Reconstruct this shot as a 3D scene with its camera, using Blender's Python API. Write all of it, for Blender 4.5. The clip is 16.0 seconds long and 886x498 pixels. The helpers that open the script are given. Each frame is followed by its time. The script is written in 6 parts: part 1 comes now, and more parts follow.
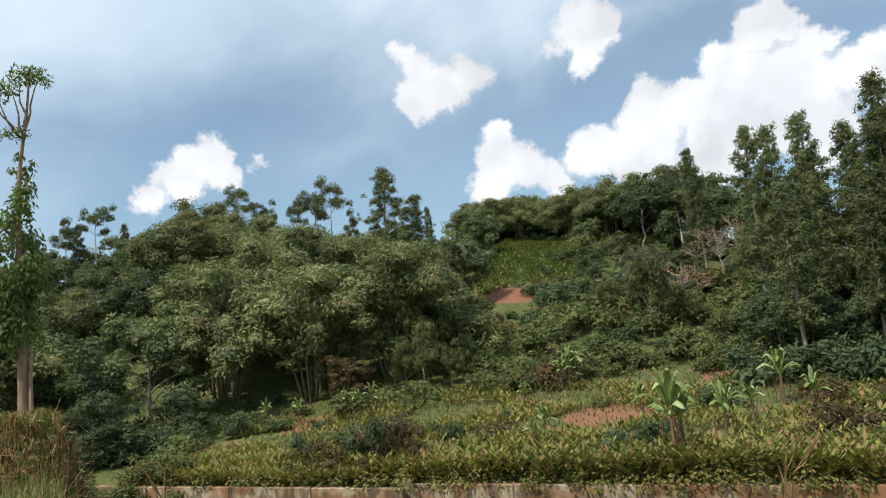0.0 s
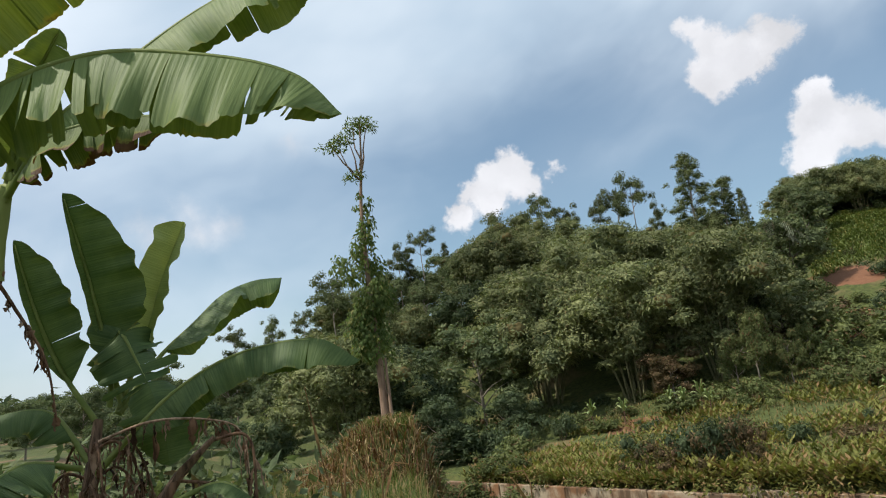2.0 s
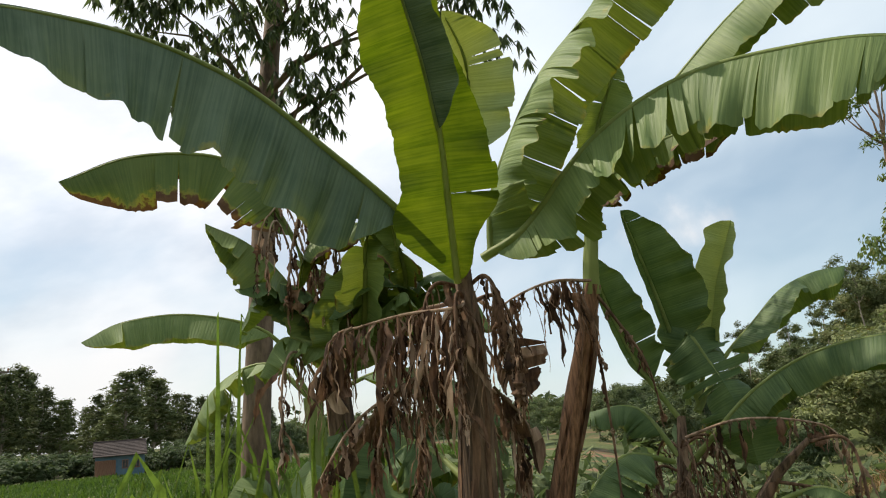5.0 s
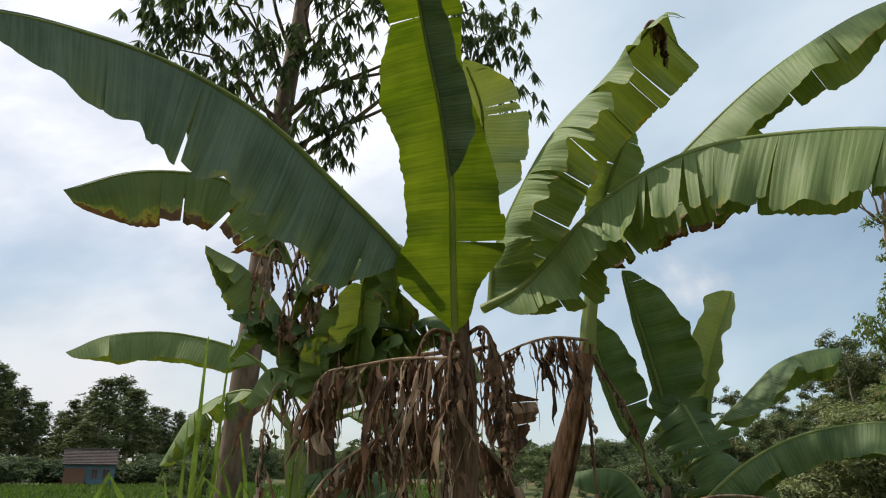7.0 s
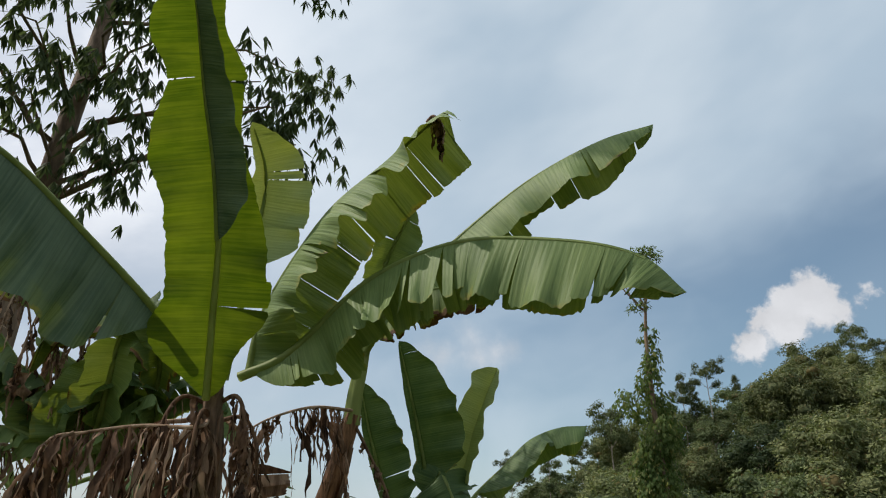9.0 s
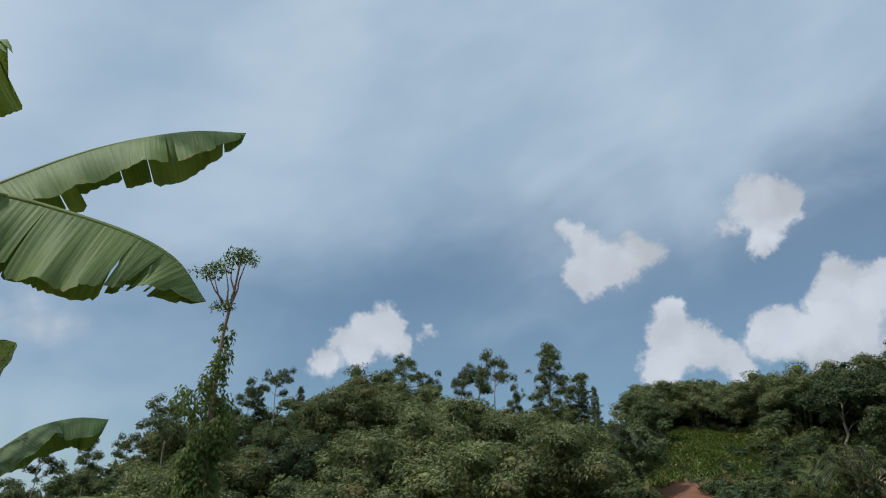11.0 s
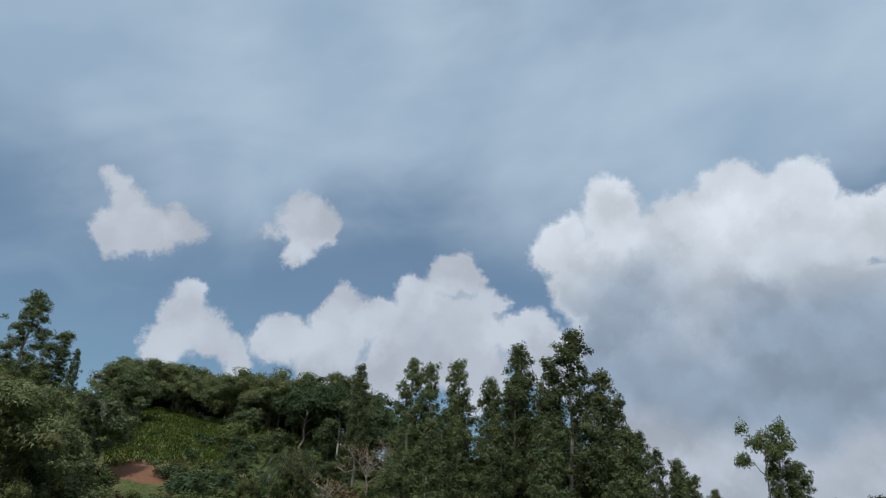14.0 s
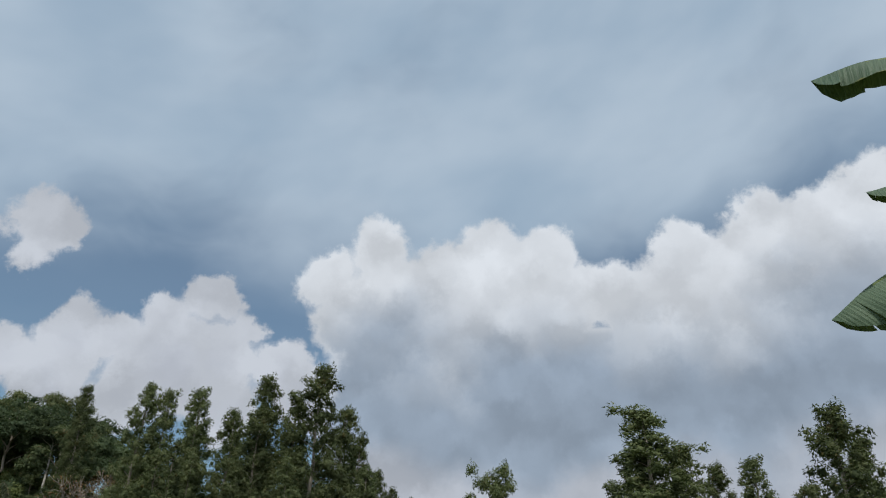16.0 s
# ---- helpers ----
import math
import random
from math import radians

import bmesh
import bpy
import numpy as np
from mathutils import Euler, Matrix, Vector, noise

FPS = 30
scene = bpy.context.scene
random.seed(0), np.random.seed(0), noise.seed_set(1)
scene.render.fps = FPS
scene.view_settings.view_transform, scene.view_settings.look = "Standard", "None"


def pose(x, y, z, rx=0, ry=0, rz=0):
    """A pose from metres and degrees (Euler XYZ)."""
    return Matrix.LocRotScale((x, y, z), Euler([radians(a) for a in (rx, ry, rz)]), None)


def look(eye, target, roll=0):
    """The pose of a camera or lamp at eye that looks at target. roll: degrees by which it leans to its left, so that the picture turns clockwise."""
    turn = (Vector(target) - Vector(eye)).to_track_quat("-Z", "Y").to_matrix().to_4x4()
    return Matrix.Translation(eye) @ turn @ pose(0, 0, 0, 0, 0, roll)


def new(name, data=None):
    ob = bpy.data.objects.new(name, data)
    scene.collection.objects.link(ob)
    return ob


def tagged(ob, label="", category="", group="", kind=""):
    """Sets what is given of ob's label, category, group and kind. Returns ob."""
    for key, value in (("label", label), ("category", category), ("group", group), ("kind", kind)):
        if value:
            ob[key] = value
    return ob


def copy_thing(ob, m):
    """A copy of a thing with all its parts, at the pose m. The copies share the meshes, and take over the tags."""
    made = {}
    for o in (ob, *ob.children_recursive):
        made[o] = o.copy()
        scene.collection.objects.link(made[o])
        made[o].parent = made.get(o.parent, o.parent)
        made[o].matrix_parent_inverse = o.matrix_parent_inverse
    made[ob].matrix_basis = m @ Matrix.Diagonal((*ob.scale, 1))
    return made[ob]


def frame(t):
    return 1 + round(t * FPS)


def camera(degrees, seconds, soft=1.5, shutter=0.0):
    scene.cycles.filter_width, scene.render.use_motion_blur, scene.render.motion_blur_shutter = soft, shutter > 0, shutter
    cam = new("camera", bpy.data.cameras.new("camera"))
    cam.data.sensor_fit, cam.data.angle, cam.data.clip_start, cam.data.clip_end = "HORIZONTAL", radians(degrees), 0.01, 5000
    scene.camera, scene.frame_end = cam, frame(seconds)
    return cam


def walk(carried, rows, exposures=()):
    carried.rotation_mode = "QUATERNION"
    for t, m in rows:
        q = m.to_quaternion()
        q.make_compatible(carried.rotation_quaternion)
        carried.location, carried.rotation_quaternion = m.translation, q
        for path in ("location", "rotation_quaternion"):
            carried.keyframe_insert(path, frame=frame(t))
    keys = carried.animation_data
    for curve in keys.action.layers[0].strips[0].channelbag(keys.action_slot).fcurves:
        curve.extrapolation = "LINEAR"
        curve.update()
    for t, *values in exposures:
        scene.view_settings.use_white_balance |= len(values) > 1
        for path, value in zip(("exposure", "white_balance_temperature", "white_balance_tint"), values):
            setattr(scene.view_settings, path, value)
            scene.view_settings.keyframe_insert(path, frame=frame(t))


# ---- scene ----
# ---------------------------------------------------------------- camera
LENS = 65.1
cam = camera(LENS, 16.0, 1.1)
ROWS = [
    (0.0, -0.000, -0.000, 1.600, 0.00, 8.50, -5.00),
    (0.5, -0.012, 0.030, 1.634, 7.22, 8.65, -5.05),
    (1.0, -0.066, 0.042, 1.638, 14.18, 9.58, -6.12),
    (1.5, -0.105, 0.041, 1.646, 19.83, 10.18, -7.00),
    (2.0, -0.140, 0.025, 1.654, 24.95, 11.14, -7.09),
    (2.5, -0.183, -0.002, 1.662, 30.92, 11.13, -6.23),
    (3.0, -0.213, -0.037, 1.665, 38.36, 11.01, -6.80),
    (3.5, -0.243, -0.096, 1.665, 46.81, 11.93, -6.81),
    (4.0, -0.271, -0.140, 1.669, 55.04, 11.60, -6.56),
    (4.5, -0.295, -0.184, 1.681, 61.87, 13.48, -6.54),
    (4.7, -0.300, -0.198, 1.685, 63.67, 14.57, -6.52),
    (6.8, -0.332, -0.239, 1.717, 66.58, 17.39, 0.11),
    (7.0, -0.322, -0.224, 1.727, 64.42, 18.40, 0.02),
    (7.5, -0.291, -0.188, 1.757, 58.34, 20.28, -0.58),
    (8.0, -0.263, -0.175, 1.777, 55.65, 23.26, -3.00),
    (8.2, -0.251, -0.173, 1.776, 54.54, 23.40, -2.60),
    (10.3, -0.124, -0.101, 1.769, 27.57, 22.33, 1.14),
    (10.5, -0.102, -0.096, 1.771, 23.32, 22.43, 1.04),
    (11.0, -0.041, -0.078, 1.786, 13.54, 23.19, 1.06),
    (11.5, 0.010, -0.078, 1.798, 5.97, 23.63, 2.22),
    (12.0, 0.043, -0.058, 1.816, -2.03, 25.04, 2.19),
    (12.5, 0.078, -0.022, 1.850, -8.96, 25.26, 2.33),
    (13.0, 0.127, -0.007, 1.883, -15.64, 24.57, 2.54),
    (13.5, 0.177, -0.018, 1.897, -21.73, 23.91, 3.39),
    (14.0, 0.220, -0.038, 1.904, -26.08, 23.82, 4.59),
    (14.5, 0.260, -0.060, 1.918, -30.54, 24.58, 4.09),
    (15.0, 0.302, -0.089, 1.922, -35.26, 25.57, 3.29),
    (15.5, 0.342, -0.123, 1.917, -40.60, 26.86, 2.13),
    (16.0, 0.377, -0.159, 1.907, -46.81, 27.84, 2.68),
]
walk(cam, [(t, pose(x, y, z) @ pose(0, 0, 0, 0, 0, yaw) @ pose(0, 0, 0, 90 + pitch) @ pose(0, 0, 0, 0, 0, roll)) for t, x, y, z, yaw, pitch, roll in ROWS],
     [(0.0, 0.34, 6700, 10), (1.5, 0.27, 6750, 12), (2.5, 0.12, 6650, 12), (3.5, 0.17, 6850, 12), (4.5, 0.36, 7150, 12), (7.0, 0.14, 6850, 12), (8.2, 0.02, 6850, 12), (10.3, -0.34, 6280, 9), (12.0, -0.40, 6050, 9), (14.0, -0.49, 6020, 9), (16.0, -0.48, 6260, 10)])

# ---------------------------------------------------------------- world, sun
SUN_AZ, SUN_EL = 132.0, 57.0          # degrees, azimuth counted to the left from +y
SUN_POWER, SKY_POWER = 3.6, 0.1


def heading(az, el=0.0):
    a, e = radians(az), radians(el)
    return Vector((-math.sin(a) * math.cos(e), math.cos(a) * math.cos(e), math.sin(e)))


sun = new("sun", bpy.data.lights.new("sun", "SUN"))
sun.data.energy, sun.data.angle, sun.data.color = SUN_POWER, radians(0.53), (1.0, 0.95, 0.87)
sun.matrix_world = look(heading(SUN_AZ, SUN_EL) * 50, (0, 0, 0))


class Nodes:
    """Short hand for a node tree."""

    def __init__(self, tree):
        self.tree = tree
        tree.nodes.clear()

    def add(self, kind, **inputs):
        node = self.tree.nodes.new(kind)
        for key, value in inputs.items():
            self.put(node, key, value)
        return node

    def put(self, node, key, value):
        socket = node.inputs[int(key[1:]) if key[0] == "i" and key[1:].isdigit() else key.replace("_", " ")]
        if isinstance(value, bpy.types.NodeSocket):
            self.tree.links.new(value, socket)
        else:
            socket.default_value = value

    def math(self, op, a, b=0.0, c=0.0, clamp=False):
        node = self.tree.nodes.new("ShaderNodeMath")
        node.operation, node.use_clamp = op, clamp
        for n, v in enumerate((a, b, c)):
            self.put(node, f"i{n}", v)
        return node.outputs[0]

    def vec(self, op, a, b=(0, 0, 0), scale=None):
        node = self.tree.nodes.new("ShaderNodeVectorMath")
        node.operation = op
        self.put(node, "i0", a)
        self.put(node, "i1", b)
        if scale is not None:
            self.put(node, "Scale", scale)
        return node.outputs["Value" if op in ("DISTANCE", "DOT_PRODUCT", "LENGTH") else "Vector"]

    def noise(self, where, scale, detail=4.0, rough=0.55, colour=False):
        node = self.add("ShaderNodeTexNoise", Scale=scale, Detail=detail, Roughness=rough)
        if where is not None:
            self.put(node, "Vector", where)
        return node.outputs["Color" if colour else "Fac"]

    def ramp(self, value, lo, hi, to_lo=0.0, to_hi=1.0, smooth=True):
        node = self.tree.nodes.new("ShaderNodeMapRange")
        node.interpolation_type = "SMOOTHSTEP" if smooth else "LINEAR"
        for n, v in enumerate((value, lo, hi, to_lo, to_hi)):
            self.put(node, f"i{n}", v)
        return node.outputs[0]

    def mix(self, fac, a, b):
        node = self.tree.nodes.new("ShaderNodeMix")
        node.data_type = "RGBA"
        self.put(node, "i0", fac)
        self.put(node, "i6", a)
        self.put(node, "i7", b)
        return node.outputs[2]


# cumulus heaps: azimuth, elevation and radius of their billows, in degrees
HEAPS = {
    "low_left": [(23.2, 13.3, 1.5), (21.7, 15.1, 1.4), (19.8, 15.9, 1.9), (18.0, 17.0, 1.8), (18.8, 18.5, 0.8), (16.9, 15.8, 1.1), (14.7, 16.5, 0.8), (20.7, 14.1, 1.6), (18.5, 15.5, 1.5)],
    "wisp": [(48.1, 14.1, 1.5), (45.7, 15.9, 1.2), (45.1, 14.4, 1.6), (43.4, 14.6, 1.6), (42.0, 14.8, 0.9), (36.7, 20.7, 1.0)],
    "pair": [(2.5, 25.0, 1.0), (1.7, 24.4, 1.0), (1.0, 23.5, 1.2), (1.1, 20.9, 2.0), (0.2, 21.7, 1.9), (-1.4, 21.4, 2.0), (-2.9, 22.0, 1.7), (-4.2, 22.2, 1.3), (-5.2, 22.1, 1.0), (0.3, 20.0, 1.3),
             (-13.3, 25.8, 1.6), (-14.9, 25.5, 1.6), (-15.4, 24.4, 1.5), (-14.0, 24.0, 2.0), (-12.0, 24.4, 1.5), (-13.9, 22.6, 1.7), (-13.5, 21.5, 1.1), (-11.2, 24.2, 1.3), (-10.0, 24.0, 1.0)],
    "ridge": [(-5.5, 17.3, 1.5), (-5.4, 15.2, 2.3), (-7.8, 14.4, 2.1), (-10.2, 13.1, 1.6), (-4.1, 13.2, 1.9), (-13.6, 15.0, 2.5), (-18.0, 19.2, 1.3), (-17.9, 16.7, 2.8), (-21.0, 17.5, 2.1), (-24.0, 19.6, 2.1),
             (-26.9, 21.5, 2.1), (-28.1, 22.8, 1.4), (-28.4, 21.2, 1.8), (-25.5, 16.0, 4.2), (-30.7, 19.7, 1.6), (-29.0, 17.0, 2.9), (-33.7, 16.8, 2.6), (-30.0, 13.3, 2.8), (-17.1, 13.8, 2.8), (-35.9, 15.0, 2.9),
             (-22.3, 13.5, 2.8)],
    "tower": [(-43.7, 15.0, 4.5), (-39.1, 20.6, 3.4), (-41.1, 16.3, 4.0), (-41.1, 12.3, 4.2), (-36.7, 24.7, 2.6), (-40.9, 27.3, 2.8), (-46.5, 26.6, 2.3), (-43.4, 21.6, 5.6), (-51.3, 26.9, 3.3), (-56.5, 27.2, 2.9),
             (-53.7, 22.5, 6.5), (-59.4, 24.1, 2.8), (-48.4, 18.4, 5.1), (-61.9, 24.1, 2.8), (-68.1, 26.7, 2.8), (-74.7, 28.2, 2.8), (-78.7, 27.4, 2.8), (-83.2, 28.4, 3.3), (-73.1, 23.0, 5.6), (-79.2, 23.0, 6.1),
             (-66.3, 21.9, 5.1), (-82.8, 25.0, 5.6)],
}


def make_world():
    world = bpy.data.worlds.new("sky")
    scene.world = world
    world.use_nodes = True
    n = Nodes(world.node_tree)
    sky = n.tree.nodes.new("ShaderNodeTexSky")
    sky.sky_type, sky.sun_disc = "NISHITA", False
    sky.sun_elevation, sky.sun_rotation = radians(SUN_EL), radians(-SUN_AZ)
    sky.air_density, sky.dust_density, sky.ozone_density = 1.0, 1.2, 1.5
    way = n.vec("NORMALIZE", n.add("ShaderNodeTexCoord").outputs["Generated"])
    part = n.add("ShaderNodeSeparateXYZ", Vector=way)
    el = n.math("ARCSINE", part.outputs[2])
    az = n.math("ARCTAN2", n.math("MULTIPLY", part.outputs[0], -1.0), part.outputs[1])
    # thin high veil, drawn out in streaks
    flat = n.add("ShaderNodeCombineXYZ", X=n.math("ADD", n.math("MULTIPLY", az, 0.72), n.math("MULTIPLY", el, 0.5)), Y=n.math("MULTIPLY", el, 1.2), Z=0.3).outputs[0]
    streak = n.noise(n.vec('ADD', flat, n.vec('SCALE', n.noise(way, 3.0, 3.0, 0.5, True), scale=0.35)), 2.4, 5.0, 0.5)
    lift = n.ramp(el, 0.24, 0.64, -0.46, 0.24)
    side = n.ramp(az, -0.5, 0.8, -0.09, 0.40)
    veil = n.ramp(n.math("ADD", n.math("ADD", streak, lift), side), 0.22, 0.68, 0.16, 0.92)
    tone = n.ramp(n.noise(flat, 3.4, 4.0, 0.5), 0.3, 0.7)
    veil_colour = n.mix(tone, (4.7, 6.1, 7.5, 1), (6.7, 7.9, 9.0, 1))
    # greyer, brighter haze under the sun's side
    sunward = n.ramp(az, 0.75, 1.45)
    veil_colour = n.mix(sunward, veil_colour, n.mix(n.ramp(n.noise(flat, 4.2, 6.0, 0.55), 0.36, 0.64), (4.9, 5.4, 6.2, 1), (7.3, 7.6, 8.1, 1)))
    veil_colour = n.vec("SCALE", veil_colour, scale=n.math("MULTIPLY_ADD", sunward, n.ramp(el, 0.05, 0.5, 0.0, 0.5), 1.0))
    colour = n.mix(veil, n.vec("MULTIPLY", sky.outputs[0], (0.98, 1.13, 1.10)), veil_colour)
    # heaped clouds
    swirl = n.vec("SUBTRACT", n.noise(way, 11.0, 2.0, 0.5, True), (0.5, 0.5, 0.5))
    curl = n.vec("SUBTRACT", n.noise(way, 42.0, 6.0, 0.62, True), (0.5, 0.5, 0.5))
    tuft = n.vec("SUBTRACT", n.noise(way, 120.0, 4.0, 0.6, True), (0.5, 0.5, 0.5))
    curl = n.vec("ADD", curl, n.vec("SCALE", tuft, scale=0.32))
    bent = n.vec("ADD", way, n.vec("ADD", n.vec("SCALE", swirl, scale=0.045), n.vec("SCALE", curl, scale=0.036)))
    relief = n.math("SUBTRACT", n.noise(bent, 10.0, 2.0, 0.4), n.noise(n.vec("ADD", bent, tuple(heading(SUN_AZ, SUN_EL) * 0.03)), 10.0, 2.0, 0.4))
    for name, billows in HEAPS.items():
        depth = None
        for a, e, r in billows:
            r = radians(r) * 1.0
            near = n.math("MULTIPLY_ADD", n.vec("DISTANCE", bent, tuple(heading(a, e))), -1.0 / radians(2.2), r / radians(2.2))
            depth = near if depth is None else n.math("SMOOTH_MAX", depth, near, 0.4)
        big = name == "tower"
        mask = n.ramp(depth, -0.04, 0.28)
        if big:
            depth = n.math("MAXIMUM", depth, n.math("MINIMUM", n.ramp(n.math("MULTIPLY_ADD", n.noise(way, 6.0, 4.0), 0.35, az), -0.40, -0.75, -1.0, 2.6), n.ramp(el, 0.42, 0.30, -1.0, 2.6)))
            mask = n.ramp(depth, -0.06, 0.34)
            uneven = n.math("MULTIPLY_ADD", n.math("SUBTRACT", n.noise(bent, 6.0, 2.0, 0.4), 0.5), 0.30, el)
            lit = n.mix(n.ramp(uneven, 0.29, 0.46), (4.2, 5.0, 6.0, 1), (9.6, 9.9, 10.2, 1))
            lit = n.mix(n.ramp(uneven, 0.14, 0.24, 0.85, 0.0), lit, (7.0, 7.2, 7.7, 1))
            lit = n.mix(n.ramp(depth, 0.0, 0.7, 0.8, 0.0), lit, (9.6, 9.9, 10.2, 1))
        else:
            body = n.ramp(depth, 0.4, 1.8, 0.0, 0.45)
            lit = n.mix(body, (7.6, 7.9, 8.4, 1), (6.3, 6.6, 7.4, 1))
        lit = n.vec("SCALE", lit, scale=n.ramp(relief, -0.16, 0.16, 0.82, 1.10, False))
        if name == "wisp":
            mask = n.ramp(depth, -0.35, 1.2, 0.0, 0.75)
        colour = n.mix(n.math("MULTIPLY", mask, 0.96), colour, lit)
    out = n.add("ShaderNodeBackground", Color=colour, Strength=SKY_POWER)
    n.tree.links.new(out.outputs[0], n.add("ShaderNodeOutputWorld").inputs[0])


make_world()

# ---------------------------------------------------------------- materials
def material(name):
    m = bpy.data.materials.new(name)
    m.use_nodes = True
    return m, Nodes(m.node_tree)


def finish(m, n, colour, rough=0.8, bump=None, bump_strength=0.3, bump_distance=0.02, through_light=0.0, through_tint=(1, 1, 1), gloss=0.3):
    shader = n.add("ShaderNodeBsdfPrincipled", Base_Color=colour, Roughness=rough)
    shader.inputs["Specular IOR Level"].default_value = gloss
    if bump is not None:
        relief = n.add("ShaderNodeBump", Strength=bump_strength, Distance=bump_distance, Height=bump)
        n.tree.links.new(relief.outputs[0], shader.inputs["Normal"])
    surface = shader.outputs[0]
    if through_light:
        glow = n.add("ShaderNodeBsdfTranslucent", Color=n.vec("MULTIPLY", colour, through_tint))
        mixed = n.add("ShaderNodeMixShader", i0=through_light, i1=surface, i2=glow.outputs[0])
        surface = mixed.outputs[0]
    n.tree.links.new(surface, n.add("ShaderNodeOutputMaterial").inputs[0])
    return m


def foliage(name, dark, light, dry=None, dry_share=0.0, through_light=0.26):
    """Leaves: each one its own tone, each plant its own shift."""
    m, n = material(name)
    leaf = n.add("ShaderNodeNewGeometry").outputs["Random Per Island"]
    plant = n.add("ShaderNodeObjectInfo")
    where = n.add("ShaderNodeTexCoord").outputs["Object"]
    patch = n.noise(where, 0.6, 3.0)
    tone = n.math("ADD", n.math("MULTIPLY", leaf, 0.45), n.math("MULTIPLY", n.ramp(patch, 0.3, 0.7), 0.55))
    colour = n.mix(tone, (*dark, 1), (*light, 1))
    fine = n.noise(where, 9.0, 4.0, 0.65)
    shift = n.math("MULTIPLY", n.ramp(plant.outputs["Random"], 0.0, 1.0, 0.78, 1.22, False), n.ramp(fine, 0.3, 0.7, 0.55, 1.35))
    colour = n.vec("SCALE", colour, scale=shift)
    if dry:
        colour = n.mix(n.ramp(leaf, 1 - dry_share, 1 - dry_share + 0.02, 0.0, 1.0), colour, (*dry, 1))
    return finish(m, n, colour, 0.7, fine, 0.5, 0.06, through_light=through_light, through_tint=(1.15, 1.25, 0.75), gloss=0.12)


def bark(name, dark, light, scale=6.0, stretch=0.15):
    m, n = material(name)
    where = n.vec("MULTIPLY", n.add("ShaderNodeTexCoord").outputs["Object"], (1, 1, stretch))
    grain, blot = n.noise(where, scale * 4, 6.0, 0.6), n.noise(where, scale * 0.6, 3.0)
    tone = n.math("ADD", n.math("MULTIPLY", n.ramp(grain, 0.3, 0.7), 0.6), n.math("MULTIPLY", n.ramp(blot, 0.35, 0.65), 0.4))
    return finish(m, n, n.mix(tone, (*dark, 1), (*light, 1)), 0.9, grain, 0.5, 0.02)


def ground_material():
    m, n = material("ground_earth")
    where = n.add("ShaderNodeTexCoord").outputs["Object"]
    wide, mid, fine = n.noise(where, 0.035, 4.0), n.noise(where, 0.3, 5.0, 0.6), n.noise(where, 4.0, 5.0, 0.65)
    grass = n.mix(n.ramp(fine, 0.3, 0.7), (0.040, 0.056, 0.016, 1), (0.095, 0.115, 0.032, 1))
    straw = n.mix(fine, (0.10, 0.085, 0.035, 1), (0.20, 0.16, 0.075, 1))
    soil = n.mix(fine, (0.13, 0.066, 0.038, 1), (0.24, 0.130, 0.075, 1))
    colour = n.mix(n.ramp(mid, 0.52, 0.68), grass, straw)
    colour = n.mix(n.ramp(n.math("ADD", n.math("MULTIPLY", mid, 0.5), n.math("MULTIPLY", wide, 0.5)), 0.555, 0.62), colour, soil)
    # bare red cuts on the slope
    for x, y, z, r in ((5.2, 63.6, 6.4, 2.5), (3.9, 65.6, 7.0, 1.8), (6.5, 62.2, 5.9, 1.9), (3.9, 52.5, 2.0, 1.5), (4.2, 55.0, 3.0, 1.3), (7.1, 33.4, -1.8, 2.3), (9.7, 37.8, -1.2, 2.0), (15.2, 39.2, -0.8, 1.7), (-8.5, 41.1, -1.9, 1.8)):
        far = n.math("ADD", n.math("MULTIPLY", n.vec("DISTANCE", where, (x, y, z)), 1.0 / r), n.math("MULTIPLY", mid, 1.2))
        colour = n.mix(n.ramp(far, 1.45, 1.6, 1.0, 0.0), colour, n.mix(fine, (0.14, 0.062, 0.034, 1), (0.25, 0.125, 0.068, 1)))
    return finish(m, n, colour, 0.95, fine, 0.6, 0.05)


def plain(name, a, b, scale, rough=0.8, bump=0.3, stretch=(1, 1, 1), gloss=0.3, through_light=0.0):
    m, n = material(name)
    where = n.vec("MULTIPLY", n.add("ShaderNodeTexCoord").outputs["Object"], stretch)
    tone = n.math("ADD", n.math("MULTIPLY", n.noise(where, scale, 6.0, 0.6), 0.6), n.math("MULTIPLY", n.noise(where, scale * 0.13, 3.0), 0.4))
    return finish(m, n, n.mix(n.ramp(tone, 0.32, 0.68), (*a, 1), (*b, 1)), rough, tone, bump, 0.02, gloss=gloss, through_light=through_light)


EARTH = ground_material()
BAMBOO = foliage("bamboo_leaves", (0.080, 0.108, 0.052), (0.250, 0.265, 0.118), (0.17, 0.14, 0.06), 0.05)
BROAD = foliage("broad_leaves", (0.066, 0.096, 0.048), (0.180, 0.210, 0.096), (0.15, 0.11, 0.05), 0.03)
DEEP = foliage("deep_green_leaves", (0.042, 0.066, 0.036), (0.110, 0.142, 0.068))
EUCALYPT = foliage("eucalypt_leaves", (0.062, 0.086, 0.040), (0.168, 0.190, 0.084), (0.14, 0.12, 0.05), 0.03)
CROP = foliage("crop_leaves", (0.068, 0.092, 0.026), (0.25, 0.235, 0.070), (0.26, 0.17, 0.08), 0.22)
SHRUB = foliage("shrub_leaves", (0.066, 0.092, 0.036), (0.190, 0.215, 0.080), (0.20, 0.13, 0.07), 0.08)
